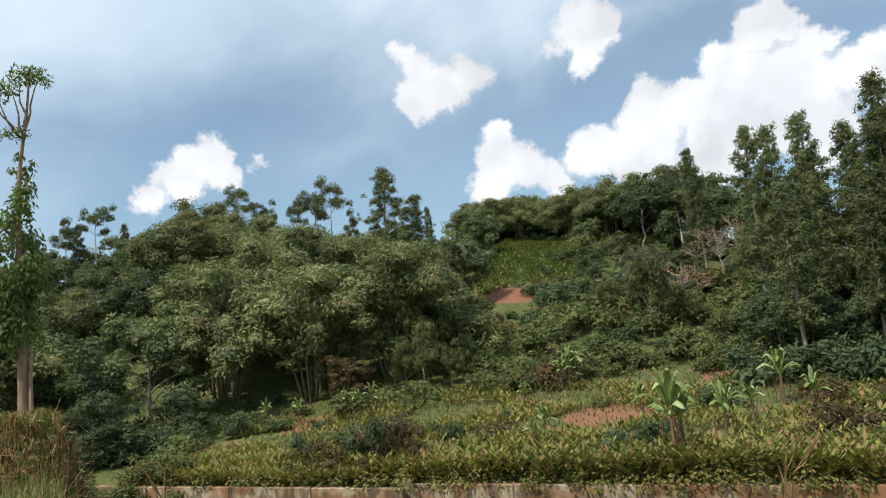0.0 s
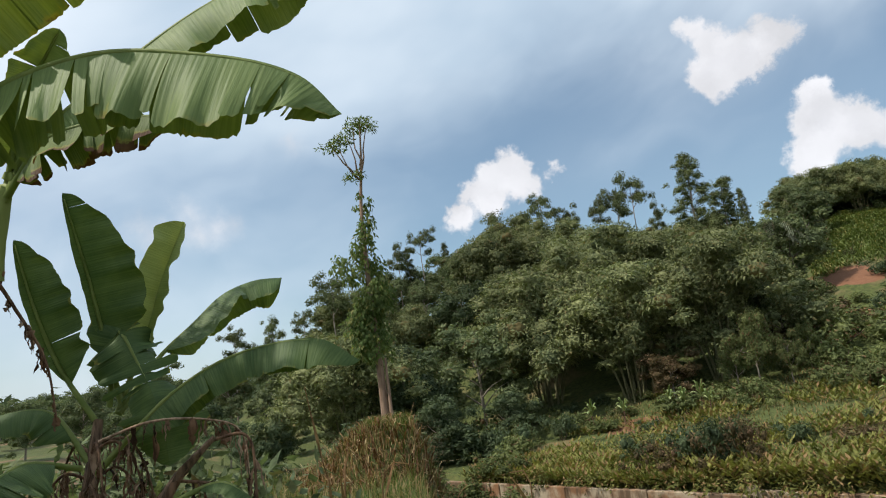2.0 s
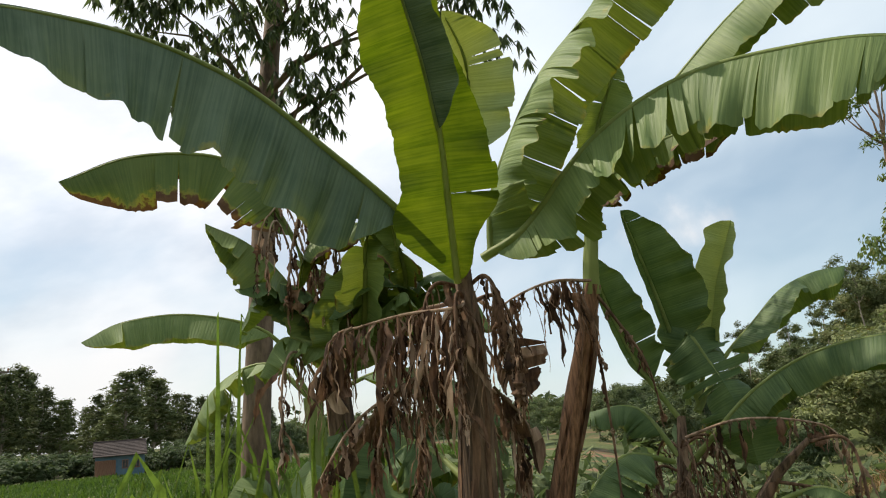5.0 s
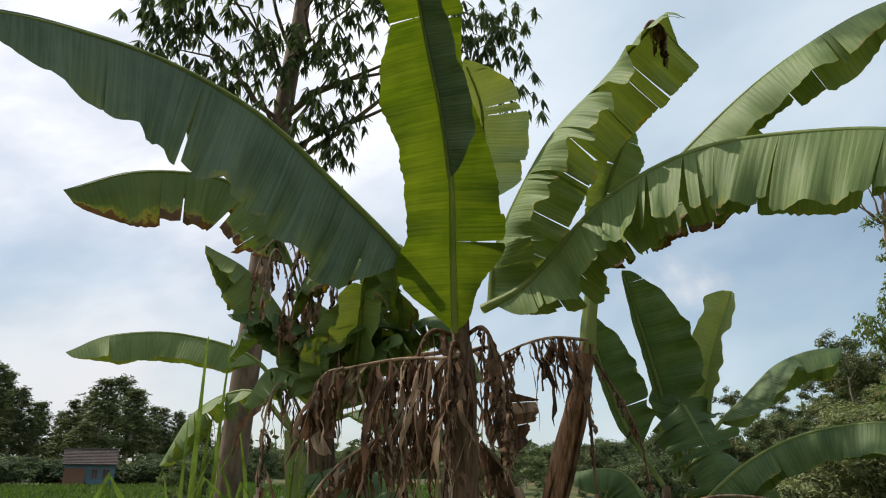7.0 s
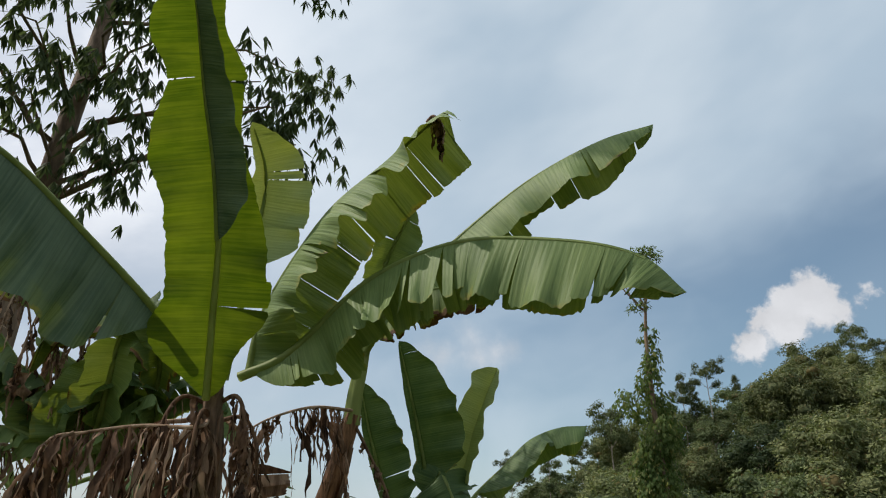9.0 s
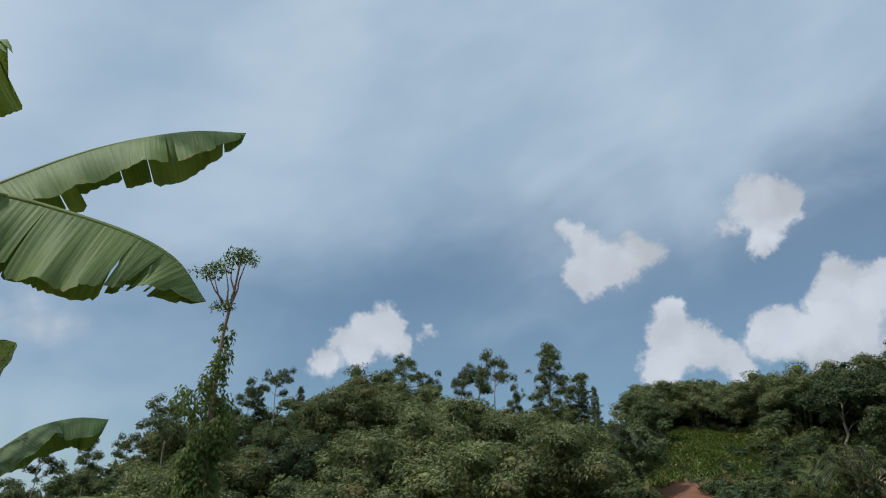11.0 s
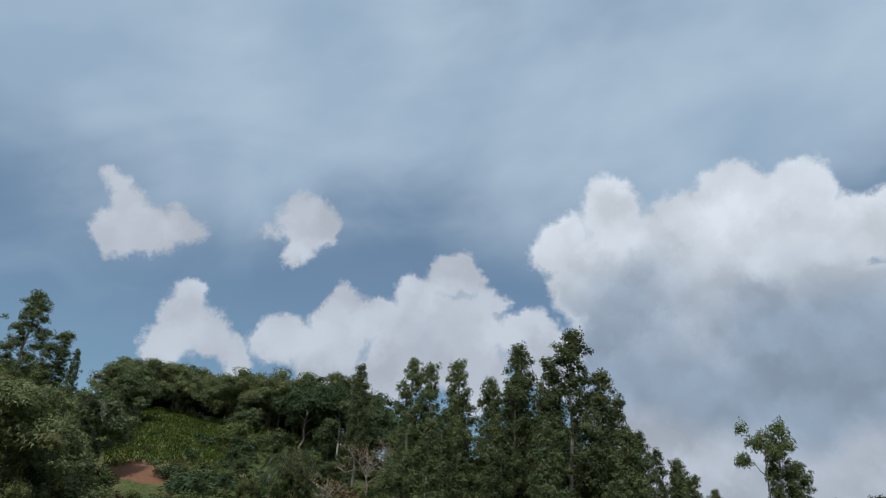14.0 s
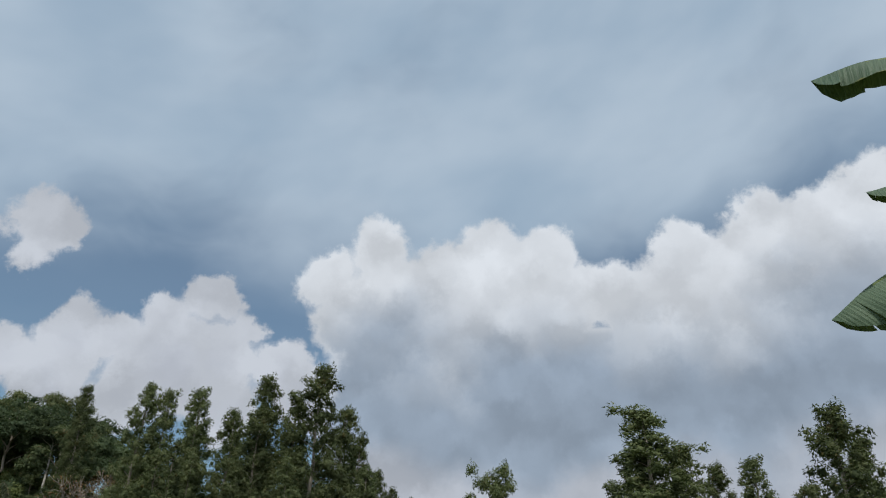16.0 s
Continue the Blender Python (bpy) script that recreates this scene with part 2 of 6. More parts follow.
RUST = foliage("rust_leaves", (0.06, 0.05, 0.025), (0.15, 0.11, 0.055), (0.2, 0.13, 0.08), 0.2)
GRASS = foliage("grass_blades", (0.05, 0.078, 0.017), (0.13, 0.165, 0.045), (0.30, 0.22, 0.11), 0.36)
FIELD_GRASS = foliage("field_grass_blades", (0.085, 0.092, 0.034), (0.20, 0.185, 0.075), (0.30, 0.20, 0.10), 0.3)
RICE = foliage("rice_blades", (0.045, 0.088, 0.018), (0.105, 0.165, 0.036), None, 0.0, 0.3)
TERRACE = foliage("terrace_blades", (0.095, 0.135, 0.042), (0.23, 0.28, 0.095), (0.30, 0.26, 0.10), 0.1)
PALM = foliage("palm_fronds", (0.085, 0.105, 0.070), (0.25, 0.275, 0.20))
BRACKEN = foliage("bracken_blades", (0.07, 0.035, 0.018), (0.21, 0.115, 0.05), (0.30, 0.20, 0.10), 0.15)
STRAW = foliage("dry_grass_blades", (0.11, 0.056, 0.026), (0.38, 0.24, 0.12), (0.50, 0.38, 0.22), 0.2)
PALE_BARK = bark("pale_bark", (0.16, 0.13, 0.10), (0.42, 0.37, 0.30))
BROWN_BARK = bark("brown_bark", (0.06, 0.045, 0.03), (0.20, 0.15, 0.10))
CULM = bark("bamboo_culm", (0.07, 0.075, 0.035), (0.19, 0.18, 0.09))
TAN_BARK = bark("tan_bark", (0.14, 0.09, 0.06), (0.33, 0.23, 0.16), 5.0)


# ---------------------------------------------------------------- mesh helpers
def mesh_of(name, verts, faces, mat, smooth=False):
    """A mesh from arrays of corners and of triangles or quads."""
    verts, faces = np.asarray(verts, np.float32), np.asarray(faces, np.int32)
    me = bpy.data.meshes.new(name)
    keep = np.ones(faces.shape, bool)
    keep[:, -1] = faces[:, -1] != faces[:, -2]          # a quad with a doubled last corner is a triangle
    sides = keep.sum(1)
    corners = faces[keep]
    me.vertices.add(len(verts))
    me.vertices.foreach_set("co", verts.ravel())
    me.loops.add(len(corners))
    me.loops.foreach_set("vertex_index", corners)
    me.polygons.add(len(faces))
    me.polygons.foreach_set("loop_start", np.concatenate([[0], np.cumsum(sides)[:-1]]).astype(np.int32))
    if smooth:
        me.polygons.foreach_set("use_smooth", np.ones(len(faces), bool))
    me.update(calc_edges=True)
    me.materials.append(mat)
    return me


def join(pieces):
    """Pieces of (verts, quads) as one."""
    verts, faces, n = [], [], 0
    for v, f in pieces:
        verts.append(v)
        faces.append(np.asarray(f) + n)
        n += len(v)
    return np.concatenate(verts), np.concatenate(faces)


def unit(v):
    return v / np.maximum(np.linalg.norm(v, axis=-1, keepdims=True), 1e-9)


def leaf_quads(base, along, normal, length, width):
    """Kite-shaped leaves, one quad each."""
    along = unit(along)
    across = unit(np.cross(along, normal))
    length, width = np.reshape(length, (-1, 1)), np.reshape(width, (-1, 1))
    mid = base + along * length * 0.45
    verts = np.stack([base, mid + across * width / 2, base + along * length, mid - across * width / 2], 1).reshape(-1, 3)
    return verts, np.arange(len(verts)).reshape(-1, 4)


def tube(points, radii, sides=7, cap=False):
    """A tapered limb through the points."""
    points, radii = np.asarray(points, float), np.asarray(radii, float)
    ahead = unit(np.gradient(points, axis=0))
    ref = np.where(np.abs(ahead[:, 2:]) > 0.9, [[1.0, 0, 0]], [[0, 0, 1.0]])
    side = unit(np.cross(ahead, ref))
    up = np.cross(side, ahead)
    turn = np.linspace(0, 2 * np.pi, sides, endpoint=False)
    ring = side[:, None] * np.cos(turn)[None, :, None] + up[:, None] * np.sin(turn)[None, :, None]
    verts = (points[:, None] + ring * radii[:, None, None]).reshape(-1, 3)
    k = np.arange(sides)
    faces = [np.stack([i * sides + k, i * sides + (k + 1) % sides, (i + 1) * sides + (k + 1) % sides, (i + 1) * sides + k], 1) for i in range(len(points) - 1)]
    return verts, np.concatenate(faces)


def bend(a, b, sag=0.0, n=6, rng=None, wobble=0.0):
    """Points from a to b on a soft bow."""
    a, b = np.asarray(a, float), np.asarray(b, float)
    s = np.linspace(0, 1, n)[:, None]
    p = a + (b - a) * s + np.array([[0, 0, sag]]) * 4 * s * (1 - s)
    if rng is not None:
        p[1:-1] += rng.normal(0, wobble, (n - 2, 3))
    return p


def spline(points, n):
    """A smooth line through the points, evenly stepped."""
    p = np.asarray(points, float)
    q = np.concatenate([[2 * p[0] - p[1]], p, [2 * p[-1] - p[-2]]])
    line = []
    for i in range(1, len(q) - 2):
        s = np.linspace(0, 1, 24, endpoint=False)[:, None]
        a, b, c, d = q[i - 1], q[i], q[i + 1], q[i + 2]
        line.append(0.5 * (2 * b + (c - a) * s + (2 * a - 5 * b + 4 * c - d) * s ** 2 + (3 * b - a - 3 * c + d) * s ** 3))
    line = np.concatenate(line + [[p[-1]]])
    run = np.concatenate([[0], np.cumsum(np.linalg.norm(np.diff(line, axis=0), axis=1))])
    return np.stack([np.interp(np.linspace(0, run[-1], n), run, line[:, k]) for k in range(3)], 1)


GOLD = (1 + 5 ** 0.5) / 2
BALL = unit(np.array([(s * a, t * b, 0.0) for s in (-1, 1) for t in (-1, 1) for a, b in ((1.0, GOLD),)] + [(0.0, s, t * GOLD) for s in (-1, 1) for t in (-1, 1)] + [(s * GOLD, 0.0, t) for s in (-1, 1) for t in (-1, 1)]))
_near = np.linalg.norm(BALL[:, None] - BALL[None], axis=-1) < 1.2
BALL_FACES = []
for _a in range(12):
    for _b in range(_a + 1, 12):
        for _c in range(_b + 1, 12):
            if _near[_a, _b] and _near[_b, _c] and _near[_a, _c]:
                out = np.dot(np.cross(BALL[_b] - BALL[_a], BALL[_c] - BALL[_a]), BALL[_a]) > 0
                BALL_FACES.append((_a, _b, _c, _c) if out else (_a, _c, _b, _b))


def leaf_points(base, along, normal, length, width):
    """Small far leaves, one triangle each."""
    along = unit(along)
    across = unit(np.cross(along, normal))
    length, width = np.reshape(length, (-1, 1)), np.reshape(width, (-1, 1))
    verts = np.stack([base + across * width / 2, base - across * width / 2, base + along * length], 1).reshape(-1, 3)
    k = np.arange(len(base))[:, None] * 3
    return verts, k + [0, 1, 2, 2]


def heap(rng, lobes, count, length, width, droop=0.3, low=-0.35, rough=0.25, core=0.0, leaf=leaf_quads):
    """Leaves over lobes (x, y, z, r, squash): an uneven shell with gaps, and sparse ones inside."""
    pieces = []
    area = sum(l[3] ** 2 for l in lobes)
    for x, y, z, r, squash in lobes:
        n = max(int(count * r * r / area), 8)
        d = unit(rng.normal(0, 1, (n * 2, 3)))
        d = d[d[:, 2] > low][:n]
        bumps = unit(rng.normal(0, 1, (9, 3)))
        swell = 1 + rough * (np.max(d @ bumps.T, 1) ** 6 - 0.45)
        shell = np.where(rng.random(len(d)) < 0.8, rng.uniform(0.82, 1.05, len(d)), rng.uniform(0.45, 0.85, len(d)))
        base = np.array([x, y, z]) + d * (r * swell * shell)[:, None] * [1, 1, squash]
        normal = unit(d + rng.normal(0, 0.45, d.shape) + [0, 0, 0.35])
        along = rng.normal(0, 1, d.shape)
        along -= normal * (along * normal).sum(1, keepdims=True)
        along = unit(along) + d * 0.4 + [0, 0, -droop]
        if core:
            ball = unit(rng.normal(0, 0.16, (12, 3)) + BALL)
            v = np.array([x, y, z]) + ball * r * core * rng.uniform(0.8, 1.1, (12, 1)) * [1, 1, squash]
            pieces.append((v, BALL_FACES))
        pieces.append(leaf(base, along, normal, length * rng.uniform(0.6, 1.4, len(d)), width * rng.uniform(0.7, 1.3, len(d))))
    return join(pieces)


def part(name, data, parent, label=""):
    ob = new(name, data)
    ob.parent = parent
    return tagged(ob, label)


def thing(name, label, category, group="", kind=""):
    ob = new(name)
    ob.empty_display_size = 0.1
    return tagged(ob, label, category, group, kind)

# ---------------------------------------------------------------- the lie of the land
WALL_A, WALL_B = Vector((-13.4, 32.2)), Vector((9.4, 21.2))       # foot line of the retaining wall
WALL_DIR = (WALL_B - WALL_A).normalized()
WALL_OUT = np.array([-WALL_DIR.y, WALL_DIR.x])
if WALL_OUT[1] < 0:
    WALL_OUT = -WALL_OUT
WALL_TOP = -3.0


def smooth(a, b, v):
    s = np.clip((np.asarray(v, float) - a) / (b - a), 0, 1)
    return s * s * (3 - 2 * s)


KNOLL = (-8.15, 14.0, 1.75, 2.3)      # centre and half widths of the grassy knoll
HILL_AZ = [-70, -52, -44, -36, -28, -20, -12, -5, 1, 8, 14, 20, 28, 36, 45, 58]
HILL_HIGH = [0, 1.0, 4.0, 8.0, 12.0, 15.0, 17.0, 18.0, 13.0, 12.0, 13.5, 15.0, 12.0, 7.5, 2.5, 0]


def ground(x, y):
    x, y = np.asarray(x, float), np.asarray(y, float)
    r, az = np.hypot(x, y), np.degrees(np.arctan2(-x, y))
    w = (x - WALL_A.x) * WALL_OUT[0] + (y - WALL_A.y) * WALL_OUT[1]
    left = smooth(38, 56, az)
    open_side = 1 - smooth(25, 30, az)
    below = -4.4 * smooth(4.5, 17, r) * open_side - 3.6 * smooth(17, 22, r) * (1 - open_side)
    field = WALL_TOP + 0.115 * np.clip(w, 0, 18)
    hill = np.interp(az, HILL_AZ, HILL_HIGH) * smooth(40, 101, r) ** 0.8 * smooth(8, 22, w)
    front = np.where(w > 0, field + hill, below)
    level = 0.016 * np.clip(r - 6, 0, 110)
    z = front * (1 - left) + level * left
    z = z * smooth(-130, -100, az) if z.ndim == 0 else np.where(az < -100, below * smooth(-140, -100, az), z)
    # grassy knoll on the near side
    d = np.hypot((x - KNOLL[0]) / KNOLL[2], (y - KNOLL[1]) / KNOLL[3])
    z = z + 0.85 * (1 - smooth(0.35, 1.25, d))
    # hills far off
    z = z + 14 * smooth(230, 520, r) * (1 + 0.15 * np.sin(az * 0.2) + 0.05 * np.sin(az * 0.9))
    z = z + np.sin(x * 0.9 + 1.3 * np.sin(y * 0.6)) * 0.06 + np.sin(y * 1.3 + x * 0.4) * 0.05
    return z


def build_ground():
    rings = np.concatenate([np.linspace(0.3, 8, 24), np.linspace(8.3, 44, 80), np.linspace(45, 120, 50), np.geomspace(124, 4500, 36)])
    turns = np.radians(np.linspace(-180, 180, 320, endpoint=False))
    R, A = np.meshgrid(rings, turns, indexing="ij")
    X, Y = -R * np.sin(A), R * np.cos(A)
    verts = np.stack([X, Y, ground(X, Y)], -1).reshape(-1, 3)
    n = len(turns)
    k = np.arange(n)
    faces = np.concatenate([np.stack([i * n + k, (i + 1) * n + k, (i + 1) * n + (k + 1) % n, i * n + (k + 1) % n], 1) for i in range(len(rings) - 1)])
    verts = np.concatenate([verts, [[0, 0, 0]]])
    cap = np.stack([np.full(n, len(verts) - 1), (k + 1) % n, k, k], 1)
    me = mesh_of("ground", verts, np.concatenate([faces[:, ::-1], cap]), EARTH, True)
    tagged(new("ground", me), "sloping ground of grass, straw and red earth", "ground", kind="structure")


build_ground()


def place(az, r, lift=0.0):
    x, y = -r * math.sin(radians(az)), r * math.cos(radians(az))
    return Vector((x, y, float(ground(x, y)) + lift))


SKY_AZ = [-60, -52, -48, -45, -42.7, -40.4, -38, -36, -34, -32, -28, -25, -22, -19.5, -15, -12.9, -8, -1.6, -0.5, 1, 3.8, 8, 12, 16, 19.5, 21.7, 23.3, 25, 28.7, 31, 34, 36.4, 42.7, 52, 60]
SKY_EL = [4, 5, 7.3, 8.4, 10.6, 13.5, 15.8, 14.8, 14.2, 13.1, 13.2, 13.0, 13.0, 13.0, 13.1, 12.8, 12.5, 12.2, 9.6, 9.7, 10.5, 10.9, 11.5, 12.7, 13.6, 12.4, 10.5, 11.4, 11.0, 10, 8.5, 6.8, 5.5, 3.2, 2.9]


def headroom(az, r):
    """How tall a plant may be at this place for the wood's outline."""
    p = place(az, r)
    return 1.6 + r * math.tan(radians(float(np.interp(az, SKY_AZ, SKY_EL)))) - p.z

# ---------------------------------------------------------------- trees: one of each habit, then copies
def bamboo_clump(seed):
    """Arching culms whose heavy plumes overlap into a mound; bare below."""
    rng = np.random.default_rng(seed)
    ob = thing("bamboo_clump", "dense green bamboo clump with drooping feathery crowns", "bamboo", "bamboo on the hillside")
    lobes = []
    for i in range(15):
        a, lean = i * 2.4 + rng.uniform(-0.3, 0.3), (0.3 + 3.0 * math.sqrt((i + 0.5) / 15)) * rng.uniform(0.8, 1.1)
        h = rng.uniform(7.0, 8.3) - lean * lean * 0.42
        out = np.array([math.cos(a), math.sin(a), 0])
        foot = out * rng.uniform(0.1, 0.8)
        tip = foot + out * lean + [0, 0, h]
        line = spline([foot - [0, 0, 0.3], foot + out * lean * 0.30 + [0, 0, h * 0.72], tip, tip + out * 0.9 - [0, 0, rng.uniform(0.5, 1.5)]], 12)
        part("culm", mesh_of("culm", *tube(line, np.linspace(0.07, 0.015, 12), 5), CULM), ob)
        for k, size in ((5, 0.55), (6, 0.75), (7, 0.9), (8, 1.05), (9, 1.15), (10, 0.95), (11, 0.7)):
            c = line[k] + rng.normal(0, 0.25, 3)
            lobes.append((c[0], c[1], c[2], size * rng.uniform(0.65, 1.1), rng.uniform(0.6, 0.85)))
    part("crown", mesh_of("crown", *heap(rng, lobes, 19000, 0.22, 0.11, 0.40, -0.75, 0.5, 0.6, leaf_points), BAMBOO), ob)
    return ob


def limbs(rng, height, girth, count, spread, start=0.45, lean=(0, 0)):
    """A trunk with boughs; returns pieces and the boughs' ends."""
    top = np.array([lean[0], lean[1], height])
    trunk = bend((0, 0, -0.3), top, 0, 8, rng, girth * 0.5)
    pieces, ends = [tube(trunk, np.linspace(girth, girth * 0.25, 8), 8)], [top]
    for i in range(count):
        s = start + (0.97 - start) * (i + rng.random()) / count
        k = s * 7
        a = trunk[int(k)] + (trunk[min(int(k) + 1, 7)] - trunk[int(k)]) * (k % 1)
        turn = i * 2.4 + rng.uniform(-0.5, 0.5)
        reach = spread * rng.uniform(0.6, 1.0) * (1.15 - 0.5 * s)
        b = a + [math.cos(turn) * reach, math.sin(turn) * reach, reach * rng.uniform(0.35, 0.9)]
        pieces.append(tube(bend(a, b, reach * 0.1, 5, rng, 0.05), np.linspace(girth * 0.38, girth * 0.08, 5), 5))
        ends.append(b)
    return pieces, ends


def broad_tree(seed, leaves=None, height=7.0, label="leafy green hillside tree with a rounded crown", bark_of=None):
    rng = np.random.default_rng(seed)
    ob = thing("broadleaf_tree", label, "tree", "trees on the hillside")
    pieces, ends = limbs(rng, height * 0.8, 0.14, 11, 2.6, 0.3)
    lobes = []
    for e in ends:
        for k in range(4):
            c = e + rng.normal(0, 0.6, 3)
            lobes.append((c[0], c[1], c[2], rng.uniform(0.4, 1.0), rng.uniform(0.6, 0.85)))
    part("trunk", mesh_of("trunk", *join(pieces), bark_of or PALE_BARK), ob)
    part("crown", mesh_of("crown", *heap(rng, lobes, 6500, 0.25, 0.135, 0.2, -0.75, 0.5, 0.6, leaf_points), leaves or BROAD), ob)
    return ob


def eucalypt(seed, height=15.0, full=1.0, leaves=None):
    """A straight pale trunk; the boughs end in rounded heads of leaves with sky between them."""
    rng = np.random.default_rng(seed)
    ob = thing("eucalyptus_tree", "tall slender eucalyptus with a pale trunk and narrow crown", "tree", "eucalyptus grove")
    top = np.array([*rng.normal(0, 0.35, 2), height])
    trunk = bend((0, 0, -0.3), top, 0, 9, rng, 0.08)
    pieces, lobes = [tube(trunk, np.linspace(0.17, 0.03, 9), 8)], [(*(top - [0, 0, 0.3]), 0.40, 1.3), (*(top + rng.normal(0, 0.25, 3) - [0, 0, 0.6]), 0.4, 1.2)]
    for i in range(54):
        s = 0.26 + 0.73 * (i + rng.random()) / 54
        k = s * 8
        a = trunk[int(k) if k < 8 else 7] + (trunk[min(int(k) + 1, 8)] - trunk[int(k) if k < 8 else 7]) * (k % 1)
        turn, reach = i * 2.4 + rng.uniform(-0.5, 0.5), (0.28 + 2.0 * (1 - s) ** 0.85) * rng.uniform(0.45, 1.0)
        b = a + [math.cos(turn) * reach, math.sin(turn) * reach, reach * rng.uniform(0.35, 0.9)]
        pieces.append(tube(bend(a, b, reach * 0.1, 4), np.linspace(0.05 * (1.2 - s), 0.012, 4), 4))
        r = (0.36 + 0.42 * (1 - s)) * rng.uniform(0.7, 1.2)
        lobes.append((*b, r, rng.uniform(0.95, 1.3)))
        for c in b + rng.normal(0, r * 0.8, (2, 3)):
            lobes.append((*c, r * rng.uniform(0.45, 0.7), 1.1))
    part("trunk", mesh_of("trunk", *join(pieces), PALE_BARK), ob)
    part("crown", mesh_of("crown", *heap(rng, lobes, int(9000 * full), 0.20 / full ** 0.4, 0.10 / full ** 0.4, 0.25, -0.8, 0.5, 0.5, leaf_points), leaves or EUCALYPT), ob)
    return ob


def umbrella_tree(seed, height=9.0):
    """A bare thin stem that forks high up into a few domed leaf heads."""
    rng = np.random.default_rng(seed)
    ob = thing("umbrella_tree", "thin tall tree with open flat-topped leaf clusters", "tree", "trees on the skyline")
    pieces, ends = limbs(rng, height, 0.09, 6, 1.7, 0.72)
    lobes = []
    for e in ends:
        for d in rng.normal(0, 0.26, (4, 3)):
            lobes.append((e[0] + d[0] * 1.4, e[1] + d[1] * 1.4, e[2] + 0.1 + d[2] * 0.9, rng.uniform(0.25, 0.48), 1.05))
    part("trunk", mesh_of("trunk", *join(pieces), PALE_BARK), ob)
    part("crown", mesh_of("crown", *heap(rng, lobes, 4200, 0.15, 0.075, 0.2, -0.6, 0.5, 0.4, leaf_points), EUCALYPT), ob)
    return ob


def shrub(seed, leaves, label, count=950, size=0.25):
    rng = np.random.default_rng(seed)
    ob = thing("shrub", label, "shrub", "shrubs on the slope")
    lobes = [(*rng.normal(0, 0.6, 2), rng.uniform(0.25, 1.25), rng.uniform(0.22, 0.62), rng.uniform(0.8, 1.2)) for i in range(14)]
    for i in range(3):
        part("stem", mesh_of("stem", *tube(bend((0, 0, -0.15), (*rng.normal(0, 0.5, 2), rng.uniform(0.7, 1.2)), 0, 4), np.linspace(0.035, 0.01, 4), 4), BROWN_BARK), ob)
    part("foliage", mesh_of("foliage", *heap(rng, lobes, count, size, size * 0.42, 0.2, -0.5, 0.5, 0.5, leaf_points if size > 0.2 else leaf_quads), leaves), ob)
    return ob


def put(ob, where, scale=1.0, turn=0.0, tall=None):
    """A copy of a model at a place; the model itself is removed once all stand."""
    return copy_thing_scaled(ob, where, scale, turn, tall or scale)


def copy_thing_scaled(ob, where, scale, turn, tall):
    made = copy_thing(ob, Matrix.Translation(where) @ Matrix.Rotation(turn, 4, "Z"))
    made.scale = (scale, scale, tall)
    return made


MODELS = []


def models(maker, seeds, *args, **kw):
    made = [maker(s, *args, **kw) for s in seeds]
    MODELS.extend(made)
    return made


bamboos = models(bamboo_clump, (11, 12, 13, 14))
broads = models(broad_tree, (21, 22, 23))
deeps = models(broad_tree, (26, 27), DEEP, label="dark green hillside tree with a dense crown")
rusts = models(broad_tree, (28,), RUST, label="half-bare hillside tree with brownish leaves")
eucs = models(eucalypt, (31, 32, 33, 34))
shrubs = models(shrub, (51, 52, 53), SHRUB, "low green shrub on the slope") + models(shrub, (54,), DEEP, "dark green shrub on the slope") + models(shrub, (55,), RUST, "brownish half-dry shrub on the slope")

wood = random.Random(7)


def scatter(kinds, az0, az1, r0, r1, rows, gap, low, high, native, cap=True):
    """Rows of trees from front to back, as tall as the wood's outline lets them be."""
    for i in range(rows):
        r = r0 + (r1 - r0) * i / max(rows - 1, 1)
        az = az0 + wood.uniform(0, 1) * math.degrees(gap / r)
        while az < az1:
            rr = r + wood.uniform(-2, 2)
            tall = wood.uniform(low, high)
            if cap:
                tall = min(tall, headroom(az, rr) * wood.uniform(0.94, 1.0))
            if -10.8 < az < -2.9 and 44 < rr < 84 and (native > 3 or wood.random() < 0.8):
                p = place(az, rr)
                tall = min(tall, 1.6 + rr * math.tan(radians(3.2 if az > -6.9 else 5.6)) - p.z)
            if tall > (0.6 if native < 3 else 2.0):
                scale = tall / native
                put(wood.choice(kinds), place(az, rr, -0.1), scale * wood.uniform(0.95, 1.2), wood.uniform(0, 6.28), scale)
            az += math.degrees(gap * wood.uniform(0.8, 1.25) / r)


# dense wood of bamboo and broadleaf trees
scatter(bamboos, 2.5, 24, 50, 92, 6, 5.6, 8.0, 11.5, 8.2)
scatter(broads + broads + deeps[:1] + bamboos[:2], 23, 36, 48, 92, 6, 4.4, 5.5, 8.5, 7.4)
scatter(shrubs[:4], 2.0, 33, 42, 48, 3, 2.5, 0.8, 1.7, 1.7, False)
scatter(rusts + broads + deeps[:1], -3.0, 3.0, 54, 76, 4, 3.2, 5.0, 8.0, 7.4)
scatter(broads + deeps + rusts, 31, 62, 70, 120, 4, 7.0, 5.5, 8.5, 7.4)
scatter(deeps + rusts, 1.0, 31, 46, 46, 1, 8.5, 3.0, 4.6, 7.4)
